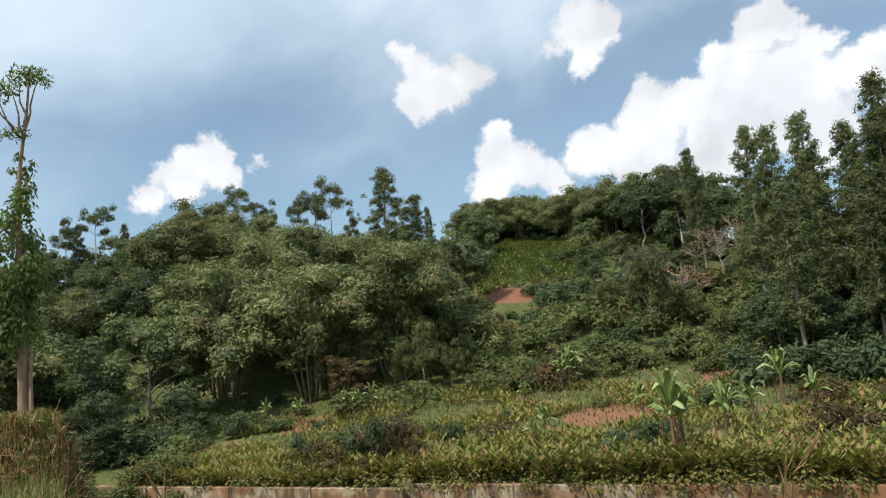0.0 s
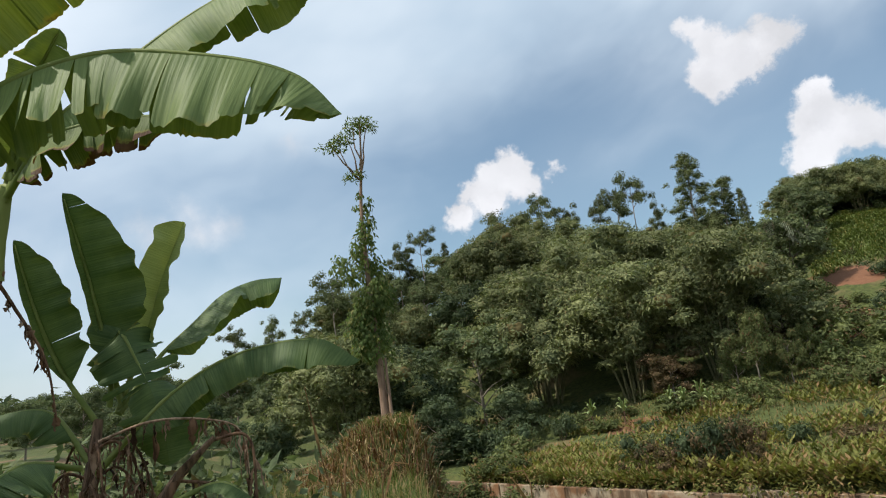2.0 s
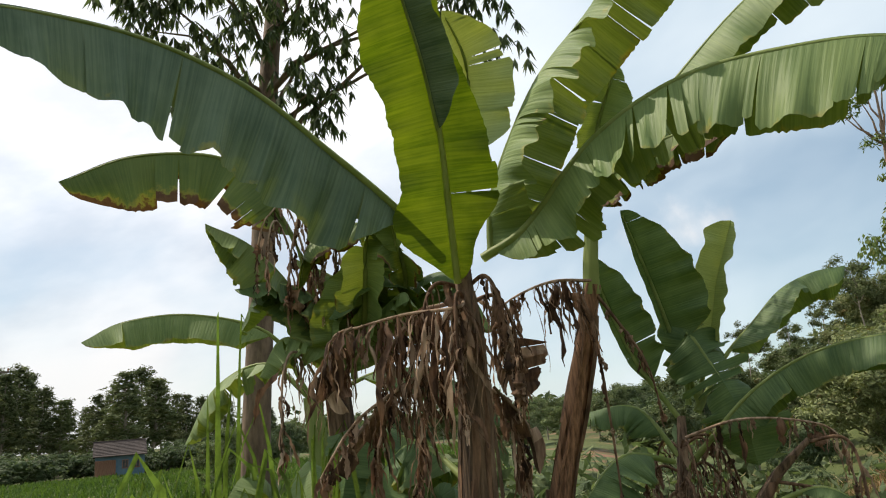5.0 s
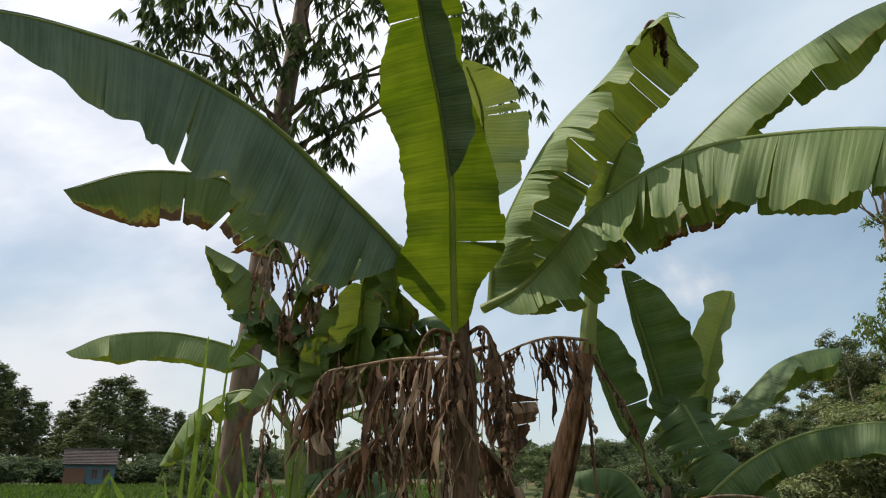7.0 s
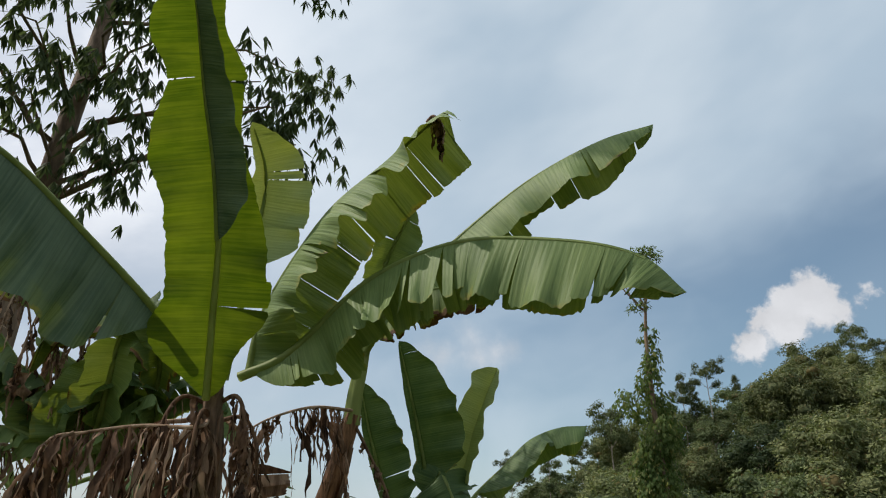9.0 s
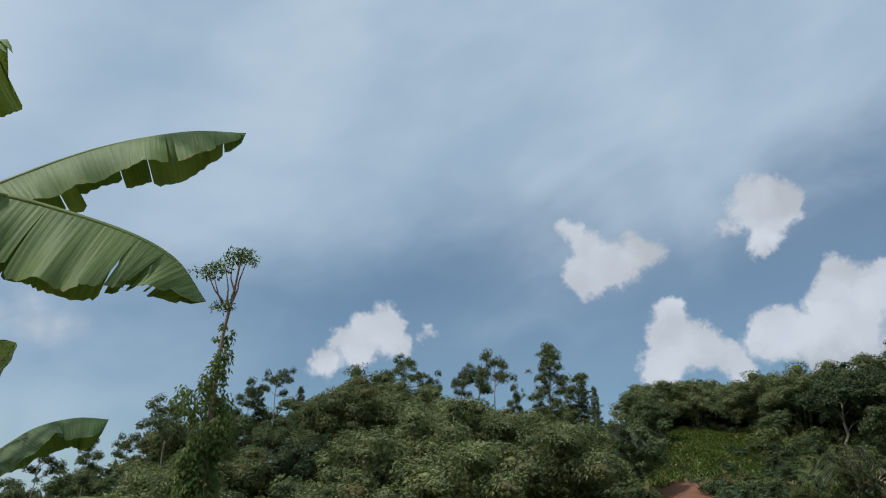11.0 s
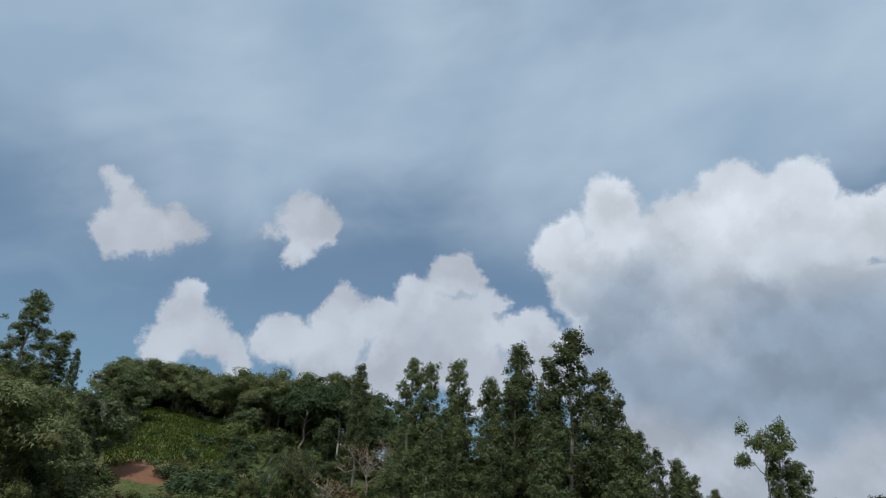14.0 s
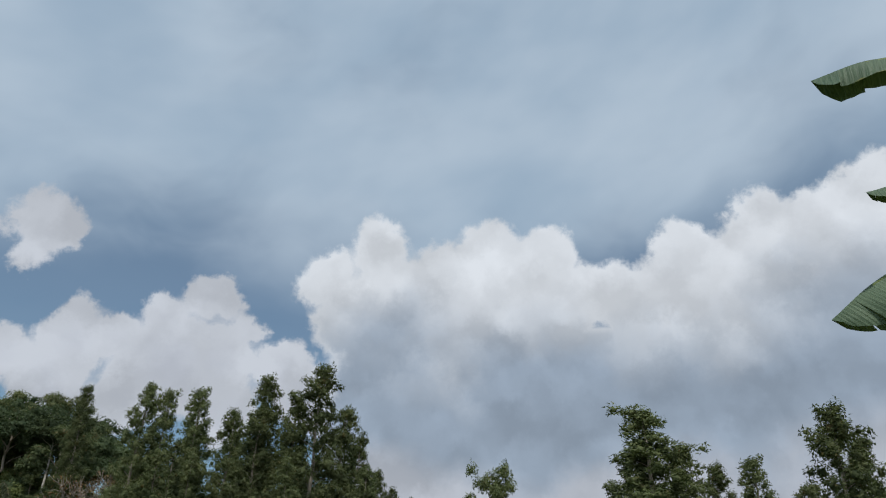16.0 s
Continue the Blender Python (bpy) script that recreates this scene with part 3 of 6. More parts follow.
# bamboo along the crest, mixed trees behind the slope
scatter(bamboos[:3], -17, -1.8, 85, 90, 2, 3.6, 7.0, 9.5, 8.2)
scatter(deeps, -18, -2.0, 91, 94, 2, 2.6, 5.0, 6.5, 7.4)
scatter(shrubs[3:4], -18, -1.8, 90, 93, 2, 2.0, 3.0, 4.2, 1.7)
scatter(shrubs[:4], -16, -1.6, 82.5, 83.5, 2, 2.6, 0.8, 1.5, 1.7, False)
scatter(broads + deeps, 44, 84, 78, 112, 3, 6.4, 5.0, 8.0, 7.4)
scatter(broads + deeps + bamboos[:1], -26, -16, 76, 86, 3, 4.0, 5, 10, 7.4)
# low wood beyond the knoll
scatter(deeps + broads, 27, 62, 32, 62, 4, 5.2, 3.0, 5.0, 7.4)
scatter(deeps + broads, 50, 84, 30, 56, 2, 5.4, 2.4, 3.6, 7.4, False)
scatter(shrubs[:4], 25, 29, 24, 31, 3, 1.9, 1.0, 1.6, 1.7, False)
scatter(shrubs[:4], 20, 31, 34, 46, 5, 2.1, 1.0, 2.0, 1.7, False)
# eucalyptus grove
scatter(eucs, -47, -24.5, 41, 59, 5, 3.3, 9, 15, 15.6)
scatter(shrubs[3:4], -46, -21, 39, 46, 4, 2.2, 1.4, 2.6, 1.7, False)
scatter(deeps, -32, -23, 62, 70, 2, 3.4, 3.5, 6.0, 7.4)
scatter(deeps, -47, -23, 43, 50, 3, 3.2, 3.5, 5.5, 7.4)
# low bushes among the crops
scatter(shrubs, -30, 9, 29, 43, 3, 5.4, 0.6, 1.2, 1.7, False)
scatter(shrubs, -36, -22, 27, 36, 4, 3.0, 0.7, 1.4, 1.7, False)
# shrubby slope up to the crest
scatter(shrubs, -24, 0.0, 44, 62, 7, 2.0, 1.2, 2.4, 1.7, False)
scatter(shrubs[:4], -24, -9.5, 63, 82, 7, 2.4, 1.0, 2.0, 1.7, False)
scatter(shrubs, -9.5, -6.0, 60, 72, 6, 1.9, 0.8, 1.4, 1.7, False)
scatter(shrubs, -6.0, -2.6, 66, 78, 4, 3.2, 0.7, 1.0, 1.7, False)
scatter(broads, -23, -11, 66, 78, 3, 7.5, 2.2, 3.6, 7.4)
for ob in MODELS:
    for o in (*ob.children_recursive, ob):
        bpy.data.objects.remove(o)

# ---------------------------------------------------------------- banana plants
def banana_material(name, low, high, edge, dry=0.0, through_light=0.2):
    """Pleated banana leaf: side veins across the blade, paler towards the rib, browned ragged rim."""
    m, n = material(name)
    uv = n.add("ShaderNodeSeparateXYZ", Vector=n.add("ShaderNodeUVMap").outputs[0])
    along, across = uv.outputs[0], uv.outputs[1]
    where = n.add("ShaderNodeTexCoord").outputs["Object"]
    spread = n.add("ShaderNodeCombineXYZ", X=n.math("MULTIPLY", along, 210.0), Y=n.math("MULTIPLY", across, 0.8), Z=0.0).outputs[0]
    vein, fold = n.noise(spread, 1.0, 3.0, 0.6), n.noise(n.vec("SCALE", spread, scale=0.05), 1.0, 2.0)
    wave = n.math("SINE", n.math("MULTIPLY", along, 520.0))
    blot = n.noise(where, 7.0, 4.0)
    tone = n.math("ADD", n.math("MULTIPLY", n.ramp(vein, 0.30, 0.70), 0.5), n.math("MULTIPLY", n.ramp(n.math("ADD", n.math("MULTIPLY", blot, 0.5), n.math("MULTIPLY", fold, 0.5)), 0.35, 0.65), 0.55))
    colour = n.mix(tone, (*low, 1), (*high, 1))
    rim = n.ramp(n.math("ADD", across, n.math("MULTIPLY", n.math("SUBTRACT", n.noise(where, 11.0, 5.0, 0.65), 0.5), 0.9)), 1.02 - dry, 1.1 - dry)
    scorched = n.mix(n.noise(where, 30.0, 4.0), (*edge, 1), (edge[0] * 0.3, edge[1] * 0.25, edge[2] * 0.3, 1))
    yellow = n.ramp(n.math("ADD", across, n.math("MULTIPLY", n.math("SUBTRACT", n.noise(where, 11.0, 5.0, 0.65), 0.5), 0.9)), 0.92 - dry, 1.04 - dry, 0.0, 0.6)
    colour = n.mix(rim, n.mix(yellow, colour, (0.30, 0.27, 0.05, 1)), scorched)
    height = n.math("ADD", n.math("MULTIPLY", wave, 0.15), n.math("MULTIPLY", vein, 1.0))
    return finish(m, n, colour, 0.55, height, 0.42, 0.005, through_light, (1.5, 1.35, 0.35), 0.2)


LEAF = banana_material("banana_leaf", (0.104, 0.168, 0.054), (0.222, 0.292, 0.106), (0.20, 0.13, 0.06), -0.04)
LEAF_DARK = banana_material("banana_leaf_dark", (0.040, 0.084, 0.026), (0.118, 0.178, 0.060), (0.20, 0.13, 0.06), -0.06, 0.18)
LEAF_YOUNG = banana_material("banana_leaf_young", (0.032, 0.070, 0.008), (0.108, 0.158, 0.024), (0.22, 0.16, 0.06), -0.2, 0.5)
# darker, bluer than LEAF: shade on these blades is put into the colour
LEAF_SHADED = banana_material("banana_leaf_cool", (0.048, 0.090, 0.050), (0.148, 0.205, 0.126), (0.10, 0.10, 0.05), -0.1, 0.12)
# pale leaf tone, with sunlight on the near blades put into the colour
LEAF_PALE = banana_material("banana_leaf_pale", (0.22, 0.29, 0.12), (0.36, 0.43, 0.21), (0.22, 0.16, 0.06), -0.1, 0.2)
LEAF_SCORCHED = banana_material("banana_leaf_scorched", (0.075, 0.125, 0.032), (0.150, 0.200, 0.055), (0.17, 0.09, 0.04), 0.2)
def withered():
    m, n = material("dry_banana_leaf")
    where = n.add("ShaderNodeTexCoord").outputs["Object"]
    strip = n.add("ShaderNodeNewGeometry").outputs["Random Per Island"]
    grain = n.noise(n.vec("MULTIPLY", where, (6, 6, 1)), 7.0, 5.0, 0.6)
    colour = n.mix(n.ramp(grain, 0.3, 0.7), (0.060, 0.030, 0.018, 1), (0.27, 0.150, 0.085, 1))
    colour = n.mix(n.ramp(strip, 0.5, 0.95, 0.0, 0.9), colour, n.mix(n.ramp(grain, 0.3, 0.7), (0.30, 0.19, 0.12, 1), (0.62, 0.46, 0.33, 1)))
    colour = n.vec("SCALE", colour, scale=n.ramp(strip, 0.0, 0.45, 0.28, 1.0))
    return finish(m, n, colour, 0.85, grain, 0.5, 0.01, 0.3)


LEAF_DRY = withered()
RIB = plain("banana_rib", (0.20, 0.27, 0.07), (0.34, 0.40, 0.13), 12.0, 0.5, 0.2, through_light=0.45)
# paler copy of RIB: light through the young leaf is put into its colour
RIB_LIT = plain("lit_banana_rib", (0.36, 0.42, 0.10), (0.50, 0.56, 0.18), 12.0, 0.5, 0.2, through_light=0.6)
RIB_DRY = plain("dry_banana_rib", (0.07, 0.045, 0.028), (0.22, 0.15, 0.09), 14.0, 0.85, 0.5)
STEM_DRY = plain("banana_stem_dry", (0.030, 0.013, 0.008), (0.46, 0.24, 0.13), 70.0, 0.8, 1.0, (1, 1, 0.05))
STEM_DARK = plain("banana_stem_dark", (0.022, 0.013, 0.009), (0.25, 0.16, 0.10), 70.0, 0.8, 1.0, (1, 1, 0.05))
STEM_GREEN = plain("banana_stem_green", (0.11, 0.15, 0.035), (0.28, 0.33, 0.10), 6.0, 0.6, 0.4, (1, 1, 0.2))


def blade_half(rng, line, side, up, sign, width, droop, curl, tears, start, ragged, taper, lobed=0.0):
    """One half of a blade: strips between tears, each hanging a little differently."""
    n = len(line)
    s = np.linspace(0, 1, n)
    body = np.clip((s - start) / (1 - start), 0, 1)
    broad = width * np.clip(body / 0.16, 0, 1) ** 0.7 * np.clip((1 - body) / taper, 0, 1) ** 0.55
    cuts = [0] + sorted(set(int(v) for v in rng.uniform(start + 0.05, 0.98, tears) * n)) + [n - 1]
    verts, faces, uvs = [], [], []
    k = 6
    for a, b in zip(cuts[:-1], cuts[1:]):
        if b <= a:
            continue
        extra = rng.normal(0, ragged * 30) if tears else 0.0
        short = 1 - abs(rng.normal(0, ragged * 0.25)) if tears else 1.0
        lean = rng.normal(0, ragged * 0.12)
        ring = []
        for i in range(a, b + 1):
            wob = 3.5 * math.sin(i * 0.9) + 6 * math.sin(i * 0.31 + sign) + 5 * math.sin(i * 0.53 + 2 * sign)
            jag = short * (1 - ragged * 0.10 * abs(math.sin(i * 1.7 + a)) - (0.10 * ragged if i in (a, b) else 0))
            jag *= 1 - lobed * (0.5 + 0.5 * math.sin(s[i] * 21 + 1.4 * sign + 1.5 * math.sin(s[i] * 9)))
            p = line[i].copy()
            row = [p.copy()]
            for j in range(1, k + 1):
                ang = radians(min(max(droop + (extra + wob) * j / k + curl * (j / k - 0.4), -88), 100))
                step = broad[i] * jag / k
                ahead = line[min(i + 1, n - 1)] - line[max(i - 1, 0)]
                p = p + (side[i] * sign * math.cos(ang) - up[i] * math.sin(ang)) * step + ahead / max(np.linalg.norm(ahead), 1e-6) * step * lean
                row.append(p.copy())
            ring.append(row)
        base = sum(len(v) for v in verts)
        ring = np.array(ring)
        verts.append(ring.reshape(-1, 3))
        uvs.append(np.stack(np.meshgrid(s[a:b + 1], np.linspace(0, 1, k + 1), indexing="ij"), -1).reshape(-1, 2))
        m = b - a + 1
        for i in range(m - 1):
            for j in range(k):
                v = base + i * (k + 1) + j
                faces.append((v, v + 1, v + k + 2, v + k + 1) if sign > 0 else (v, v + k + 1, v + k + 2, v + 1))
    return np.concatenate(verts), np.array(faces), np.concatenate(uvs)


def banana_leaf(plant, points, width, mat, droop=(60, 60), curl=25, tears=(8, 8), start=0.12, ragged=0.35, normal=(0, 0, 1), taper=0.22, rib=0.016, seed=1, rib_mat=None, name="leaf", label="", n=72, share=(1, 1), lobed=0.0):
    """A leaf on a plant: blade with both halves, and its rib below it."""
    rng = np.random.default_rng(seed)
    line = spline(points, n)
    ahead = unit(np.gradient(line, axis=0))
    hint = np.asarray(normal, float)
    up = unit(hint - ahead * (ahead @ hint)[:, None])
    side = np.cross(ahead, up)
    pieces, coords = [], []
    for sign, d, t, w in ((1, droop[0], tears[0], share[0]), (-1, droop[1], tears[1], share[1])):
        v, f, uv = blade_half(rng, line, side, up, sign, width * w, d, curl, t, start, ragged, taper, lobed)
        pieces.append((v, f))
        coords.append(uv)
    verts, faces = join(pieces)
    me = mesh_of(name, verts, faces, mat, True)
    layer = me.uv_layers.new(name="UVMap")
    layer.data.foreach_set("uv", np.concatenate(coords)[faces.ravel()].astype(np.float32).ravel())
    blade = part(name, me, plant, label)
    r = np.linspace(rib, rib * 0.18, n)[::3]
    part("midrib", mesh_of("midrib", *tube((line - up * rib * 0.5)[::3], r, 6), rib_mat or RIB, True), blade)
    return blade


def dry_leaf(plant, points, width, seed, tears=40, label="withered brown leaf hanging in shreds"):
    rng = np.random.default_rng(seed)
    line = spline(points, 40)
    count, m = int(tears * 1.6) + 12, 12
    pieces = [tube(line, np.linspace(0.008, 0.003, 40), 5)]
    for i in range(count):
        s = rng.uniform(0.12, 1.0)
        start = line[min(int(s * 39), 39)].copy()
        long = width * rng.uniform(0.3, 1.5) * (1.0 if s < 0.6 else 0.55)
        way = unit(rng.normal(0, 0.5, 3) * [1, 1, 0.3] + [0, 0, -0.5])
        p, path = start.copy(), [start.copy()]
        for j in range(m - 1):
            way = unit(way + [0, 0, -0.9] + rng.normal(0, 0.42, 3))
            p = p + way * long / (m - 1)
            path.append(p.copy())
        path = np.array(path)
        ahead = unit(np.gradient(path, axis=0))
        turn = rng.uniform(0, 6.28) + np.cumsum(rng.normal(0, 0.65, m))
        flat = np.stack([np.cos(turn), np.sin(turn), np.zeros(m)], 1)
        side = unit(flat - ahead * (flat * ahead).sum(1, keepdims=True))
        bow = np.cross(side, ahead)
        pick = rng.random()
        half = rng.uniform(0.002, 0.006) if pick < 0.62 else (rng.uniform(0.006, 0.012) if pick < 0.93 else rng.uniform(0.012, 0.024))
        wide = half * np.interp(np.linspace(0, 1, m), [0, 0.3, 0.8, 1], [0.6, 1.0, 0.9, 0.15]) * rng.uniform(0.45, 1.3, m)
        v = np.stack([path - side * wide[:, None], path + bow * wide[:, None] * rng.uniform(0.2, 0.9), path + side * wide[:, None]], 1).reshape(-1, 3)
        pieces.append((v, np.array([(j * 3 + c, j * 3 + c + 1, j * 3 + c + 4, j * 3 + c + 3) for j in range(m - 1) for c in range(2)])))
    blade = part("dry_leaf", mesh_of("dry_leaf", *join(pieces), LEAF_DRY), plant, label)
    return blade


def pseudostem(plant, points, radii, mat, seed, shreds=9, name="stem", flare=0.4):
    """A banana stem with dry sheaths peeling off it."""
    rng = np.random.default_rng(seed)
    line = spline(points, 18)
    rad = np.interp(np.linspace(0, 1, 18), np.linspace(0, 1, len(radii)), radii)
    v, f = tube(line, rad, 16)
    wave = 1 + 0.17 * np.sin(np.tile(np.arange(16) * 2.1, 18) + np.repeat(np.arange(18) * 0.35, 16))
    centre = np.repeat(line, 16, 0)
    stem = part(name, mesh_of(name, centre + (v - centre) * wave[:, None], f, mat, True), plant)
    for i in range(shreds):
        a = rng.uniform(0, 6.28)
        k = int(rng.uniform(3, 17))
        out = np.array([math.cos(a), math.sin(a), 0])
        low = max(k - int(rng.uniform(2, 8)), 0)
        path = np.arange(k, low - 1, -1)
        if len(path) < 3:
            continue
        lift = np.linspace(0.0, 1.0, len(path)) ** 2 * rng.uniform(0.0, 0.10) * flare
        strip = spline(line[path] + out * (rad[path] * 1.04 + lift)[:, None] + rng.normal(0, 0.004, (len(path), 3)), 9)
        across = np.array([-math.sin(a), math.cos(a), 0])
        w = rng.uniform(0.006, 0.034) * np.interp(np.linspace(0, 1, 9), [0, 0.3, 1], [0.7, 1.0, 0.3])
        bow = out * 0.012
        sv = np.stack([strip - across * w[:, None], strip + bow, strip + across * w[:, None]], 1).reshape(-1, 3)
        sf = [(j * 3 + c, j * 3 + c + 1, j * 3 + c + 4, j * 3 + c + 3) for j in range(8) for c in range(2)]
        part("dry_sheath", mesh_of("dry_sheath", sv, sf, LEAF_DRY if i % 2 == 0 else mat, True), stem)
    return stem


def near_bananas():
    a = thing("banana_plant", "banana plant with long torn green leaves and withered brown skirt", "banana plant", "banana plants beside the path")
    pseudostem(a, [(-2.40, 0.78, -0.05), (-2.40, 0.80, 1.30), (-2.33, 0.80, 1.85), (-2.25, 0.76, 2.28)], [0.066, 0.050, 0.046, 0.022], STEM_DARK, 3, 40)
    banana_leaf(a, [(-2.22, 0.82, 2.25), (-2.09, 0.92, 2.32), (-1.83, 1.02, 2.51), (-1.55, 1.13, 2.58), (-1.27, 1.25, 2.53), (-1.10, 1.35, 2.46), (-1.02, 1.42, 2.35)],
                0.24, LEAF, (68, 74), 12, (24, 26), 0.03, 0.36, seed=5, share=(0.97, 0.9), n=120)
    banana_leaf(a, [(-2.21, 0.84, 2.25), (-2.19, 0.87, 2.47), (-2.04, 0.98, 2.79), (-1.89, 1.11, 2.98), (-1.74, 1.20, 3.12), (-1.70, 1.23, 3.15)],
                0.27, LEAF, (38, 52), 16, (12, 14), 0.02, 0.2, seed=6, taper=0.04, share=(1.15, 0.8), n=110)
    banana_leaf(a, [(-2.25, 0.74, 2.17), (-2.14, 0.68, 2.37), (-2.03, 0.62, 2.58), (-1.93, 0.54, 2.76), (-1.84, 0.45, 2.92), (-1.71, 0.35, 3.06), (-1.60, 0.26, 3.18), (-1.48, 0.16, 3.30)],
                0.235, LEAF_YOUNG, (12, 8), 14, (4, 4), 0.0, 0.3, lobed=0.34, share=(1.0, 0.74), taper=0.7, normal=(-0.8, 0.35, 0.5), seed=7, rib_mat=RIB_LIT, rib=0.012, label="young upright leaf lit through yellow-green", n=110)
    banana_leaf(a, [(-2.02, 0.61, 2.58), (-1.92, 0.53, 2.75), (-1.83, 0.44, 2.91), (-1.70, 0.34, 3.05), (-1.61, 0.26, 3.16)],
                0.105, LEAF_SHADED, (20, 14), 30, (0, 2), 0.0, 0.15, share=(0.06, 1.0), taper=0.7, normal=(-0.6, 0.5, 0.5), seed=701, rib=0.006, name="leaf_fold", label="blue-green folded edge of the young leaf")
    banana_leaf(a, [(-2.36, 0.84, 2.26), (-2.33, 0.88, 2.75), (-2.26, 0.86, 2.98), (-2.19, 0.75, 3.13)], 0.18, LEAF_PALE, (35, 20), 20, (4, 5), 0.42, 0.3, normal=(-0.8, 0.35, 0.3), seed=8, share=(0.4, 1.0), taper=0.4)
    banana_leaf(a, [(-2.25, 0.66, 2.30), (-2.22, 0.52, 2.42), (-2.13, 0.30, 2.54), (-2.02, 0.06, 2.65), (-1.95, -0.19, 2.71), (-1.88, -0.44, 2.70), (-1.86, -0.60, 2.68)],
                0.27, LEAF_SHADED, (74, 82), 8, (6, 7), 0.08, 0.2, seed=9, taper=0.4, share=(0.6, 1.12), n=110)
    dry_leaf(a, [(-2.34, 0.80, 2.14), (-2.21, 0.71, 2.08), (-2.36, 0.60, 2.09), (-2.46, 0.48, 2.07), (-2.49, 0.39, 2.04), (-2.52, 0.36, 1.90)], 0.34, 11, 60)
    dry_leaf(a, [(-2.38, 0.80, 1.98), (-2.37, 0.53, 1.84), (-2.41, 0.41, 1.75), (-2.44, 0.31, 1.60)], 0.14, 12, 40)
    for i in range(6):
        turn = i * 1.05 + 0.3
        out = np.array([math.cos(turn), math.sin(turn), 0])
        c = np.array([-2.30, 0.79, 2.16 - 0.05 * (i % 4)])
        dry_leaf(a, [c, c + out * 0.10 + [0, 0, 0.02], c + out * 0.15 + [0, 0, -0.10], c + out * 0.15 + [0, 0, -0.30 - 0.05 * (i % 3)]], 0.14, 200 + i, 14)
    dry_leaf(a, [(-1.76, 1.19, 3.11), (-1.74, 1.20, 3.13), (-1.70, 1.20, 3.08), (-1.70, 1.20, 3.00)], 0.10, 19, 8, "shrivelled brown leaf tip")
    dry_leaf(a, [(-2.34, 0.86, 2.13), (-2.41, 0.99, 2.06), (-2.46, 1.05, 1.88), (-2.48, 1.02, 1.73)], 0.20, 13)
    dry_leaf(a, [(-2.34, 0.74, 2.12), (-2.36, 0.62, 2.08), (-2.42, 0.52, 1.90), (-2.45, 0.50, 1.60)], 0.24, 14)
    dry_leaf(a, [(-2.38, 0.80, 1.95), (-2.50, 0.72, 1.85), (-2.56, 0.68, 1.60), (-2.56, 0.66, 1.30)], 0.22, 15)
    dry_leaf(a, [(-2.40, 0.86, 1.85), (-2.45, 0.98, 1.80), (-2.50, 1.05, 1.60), (-2.50, 1.06, 1.30)], 0.18, 16)
    banana_leaf(a, [(-2.45, 1.01, 2.02), (-2.47, 1.02, 1.94), (-2.48, 1.03, 1.87), (-2.47, 1.04, 1.8)], 0.15, LEAF_DRY, (10, 14), 25, (0, 3), 0.0, 0.5, normal=(0.87, -0.5, 0.1), seed=17, rib_mat=RIB_DRY, rib=0.008, name="dry_leaf", label="curled brown leaf scrap", share=(0.1, 1.0), taper=0.2, n=40)
    banana_leaf(a, [(-2.45, 0.85, 1.52), (-2.75, 0.77, 1.69), (-2.85, 0.67, 1.62), (-2.88, 0.60, 1.42)], 0.20, LEAF_DARK, (40, 40), 20, (5, 5), 0.2, 0.4, seed=18)

    for k, (pts, w) in enumerate((([(-2.47, 0.45, 2.07), (-2.49, 0.39, 2.02), (-2.51, 0.39, 1.90), (-2.48, 0.43, 1.80)], 0.08), ([(-2.36, 0.52, 1.84), (-2.38, 0.46, 1.77), (-2.41, 0.39, 1.68), (-2.42, 0.32, 1.58)], 0.06),
                                 ([(-2.42, 0.92, 1.85), (-2.40, 1.02, 1.72), (-2.42, 1.06, 1.55)], 0.06), ([(-2.62, 0.60, 1.50), (-2.64, 0.55, 1.35), (-2.60, 0.56, 1.15)], 0.07))):
        banana_leaf(a, pts, w, LEAF_DRY, (55, 60), 40, (6, 6), 0.1, 0.9, normal=(0.6, -0.4, 0.4), seed=310 + k, rib_mat=RIB_DRY, rib=0.006, name="dry_leaf", label="curled brown leaf scrap", n=30)

    b = thing("banana_plant", "leaning banana plant with peeling reddish stem and torn leaves", "banana plant", "banana plants beside the path")
    pseudostem(b, [(-3.02, 1.20, -0.05), (-2.84, 1.35, 1.27), (-2.73, 1.48, 1.85), (-2.62, 1.54, 2.26)], [0.056, 0.046, 0.042, 0.032], STEM_DRY, 23, 44, flare=0.2)
    pseudostem(b, [(-2.63, 1.54, 2.22), (-2.57, 1.54, 2.50), (-2.52, 1.55, 2.62)], [0.034, 0.028, 0.02], STEM_GREEN, 24, 0, "petiole")
    banana_leaf(b, [(-2.56, 1.54, 2.50), (-2.46, 1.57, 2.70), (-2.22, 1.70, 2.93), (-1.92, 1.87, 3.18), (-1.63, 2.01, 3.31), (-1.43, 2.14, 3.36)],
                0.22, LEAF, (58, 66), 18, (14, 14), 0.14, 0.45, seed=25)
    banana_leaf(b, [(-2.55, 1.54, 2.52), (-2.31, 1.53, 2.67), (-2.08, 1.62, 2.71), (-1.86, 1.69, 2.68)], 0.15, LEAF_SCORCHED, (66, 74), 12, (9, 9), 0.1, 0.4, seed=26, label="drooping leaf with scorched yellow rim")
    banana_leaf(b, [(-2.58, 1.55, 2.50), (-2.46, 1.55, 2.86), (-2.30, 1.58, 3.11)], 0.14, LEAF, (40, 45), 20, (4, 4), 0.2, 0.4, normal=(-0.5, 0.3, 0.6), seed=27)
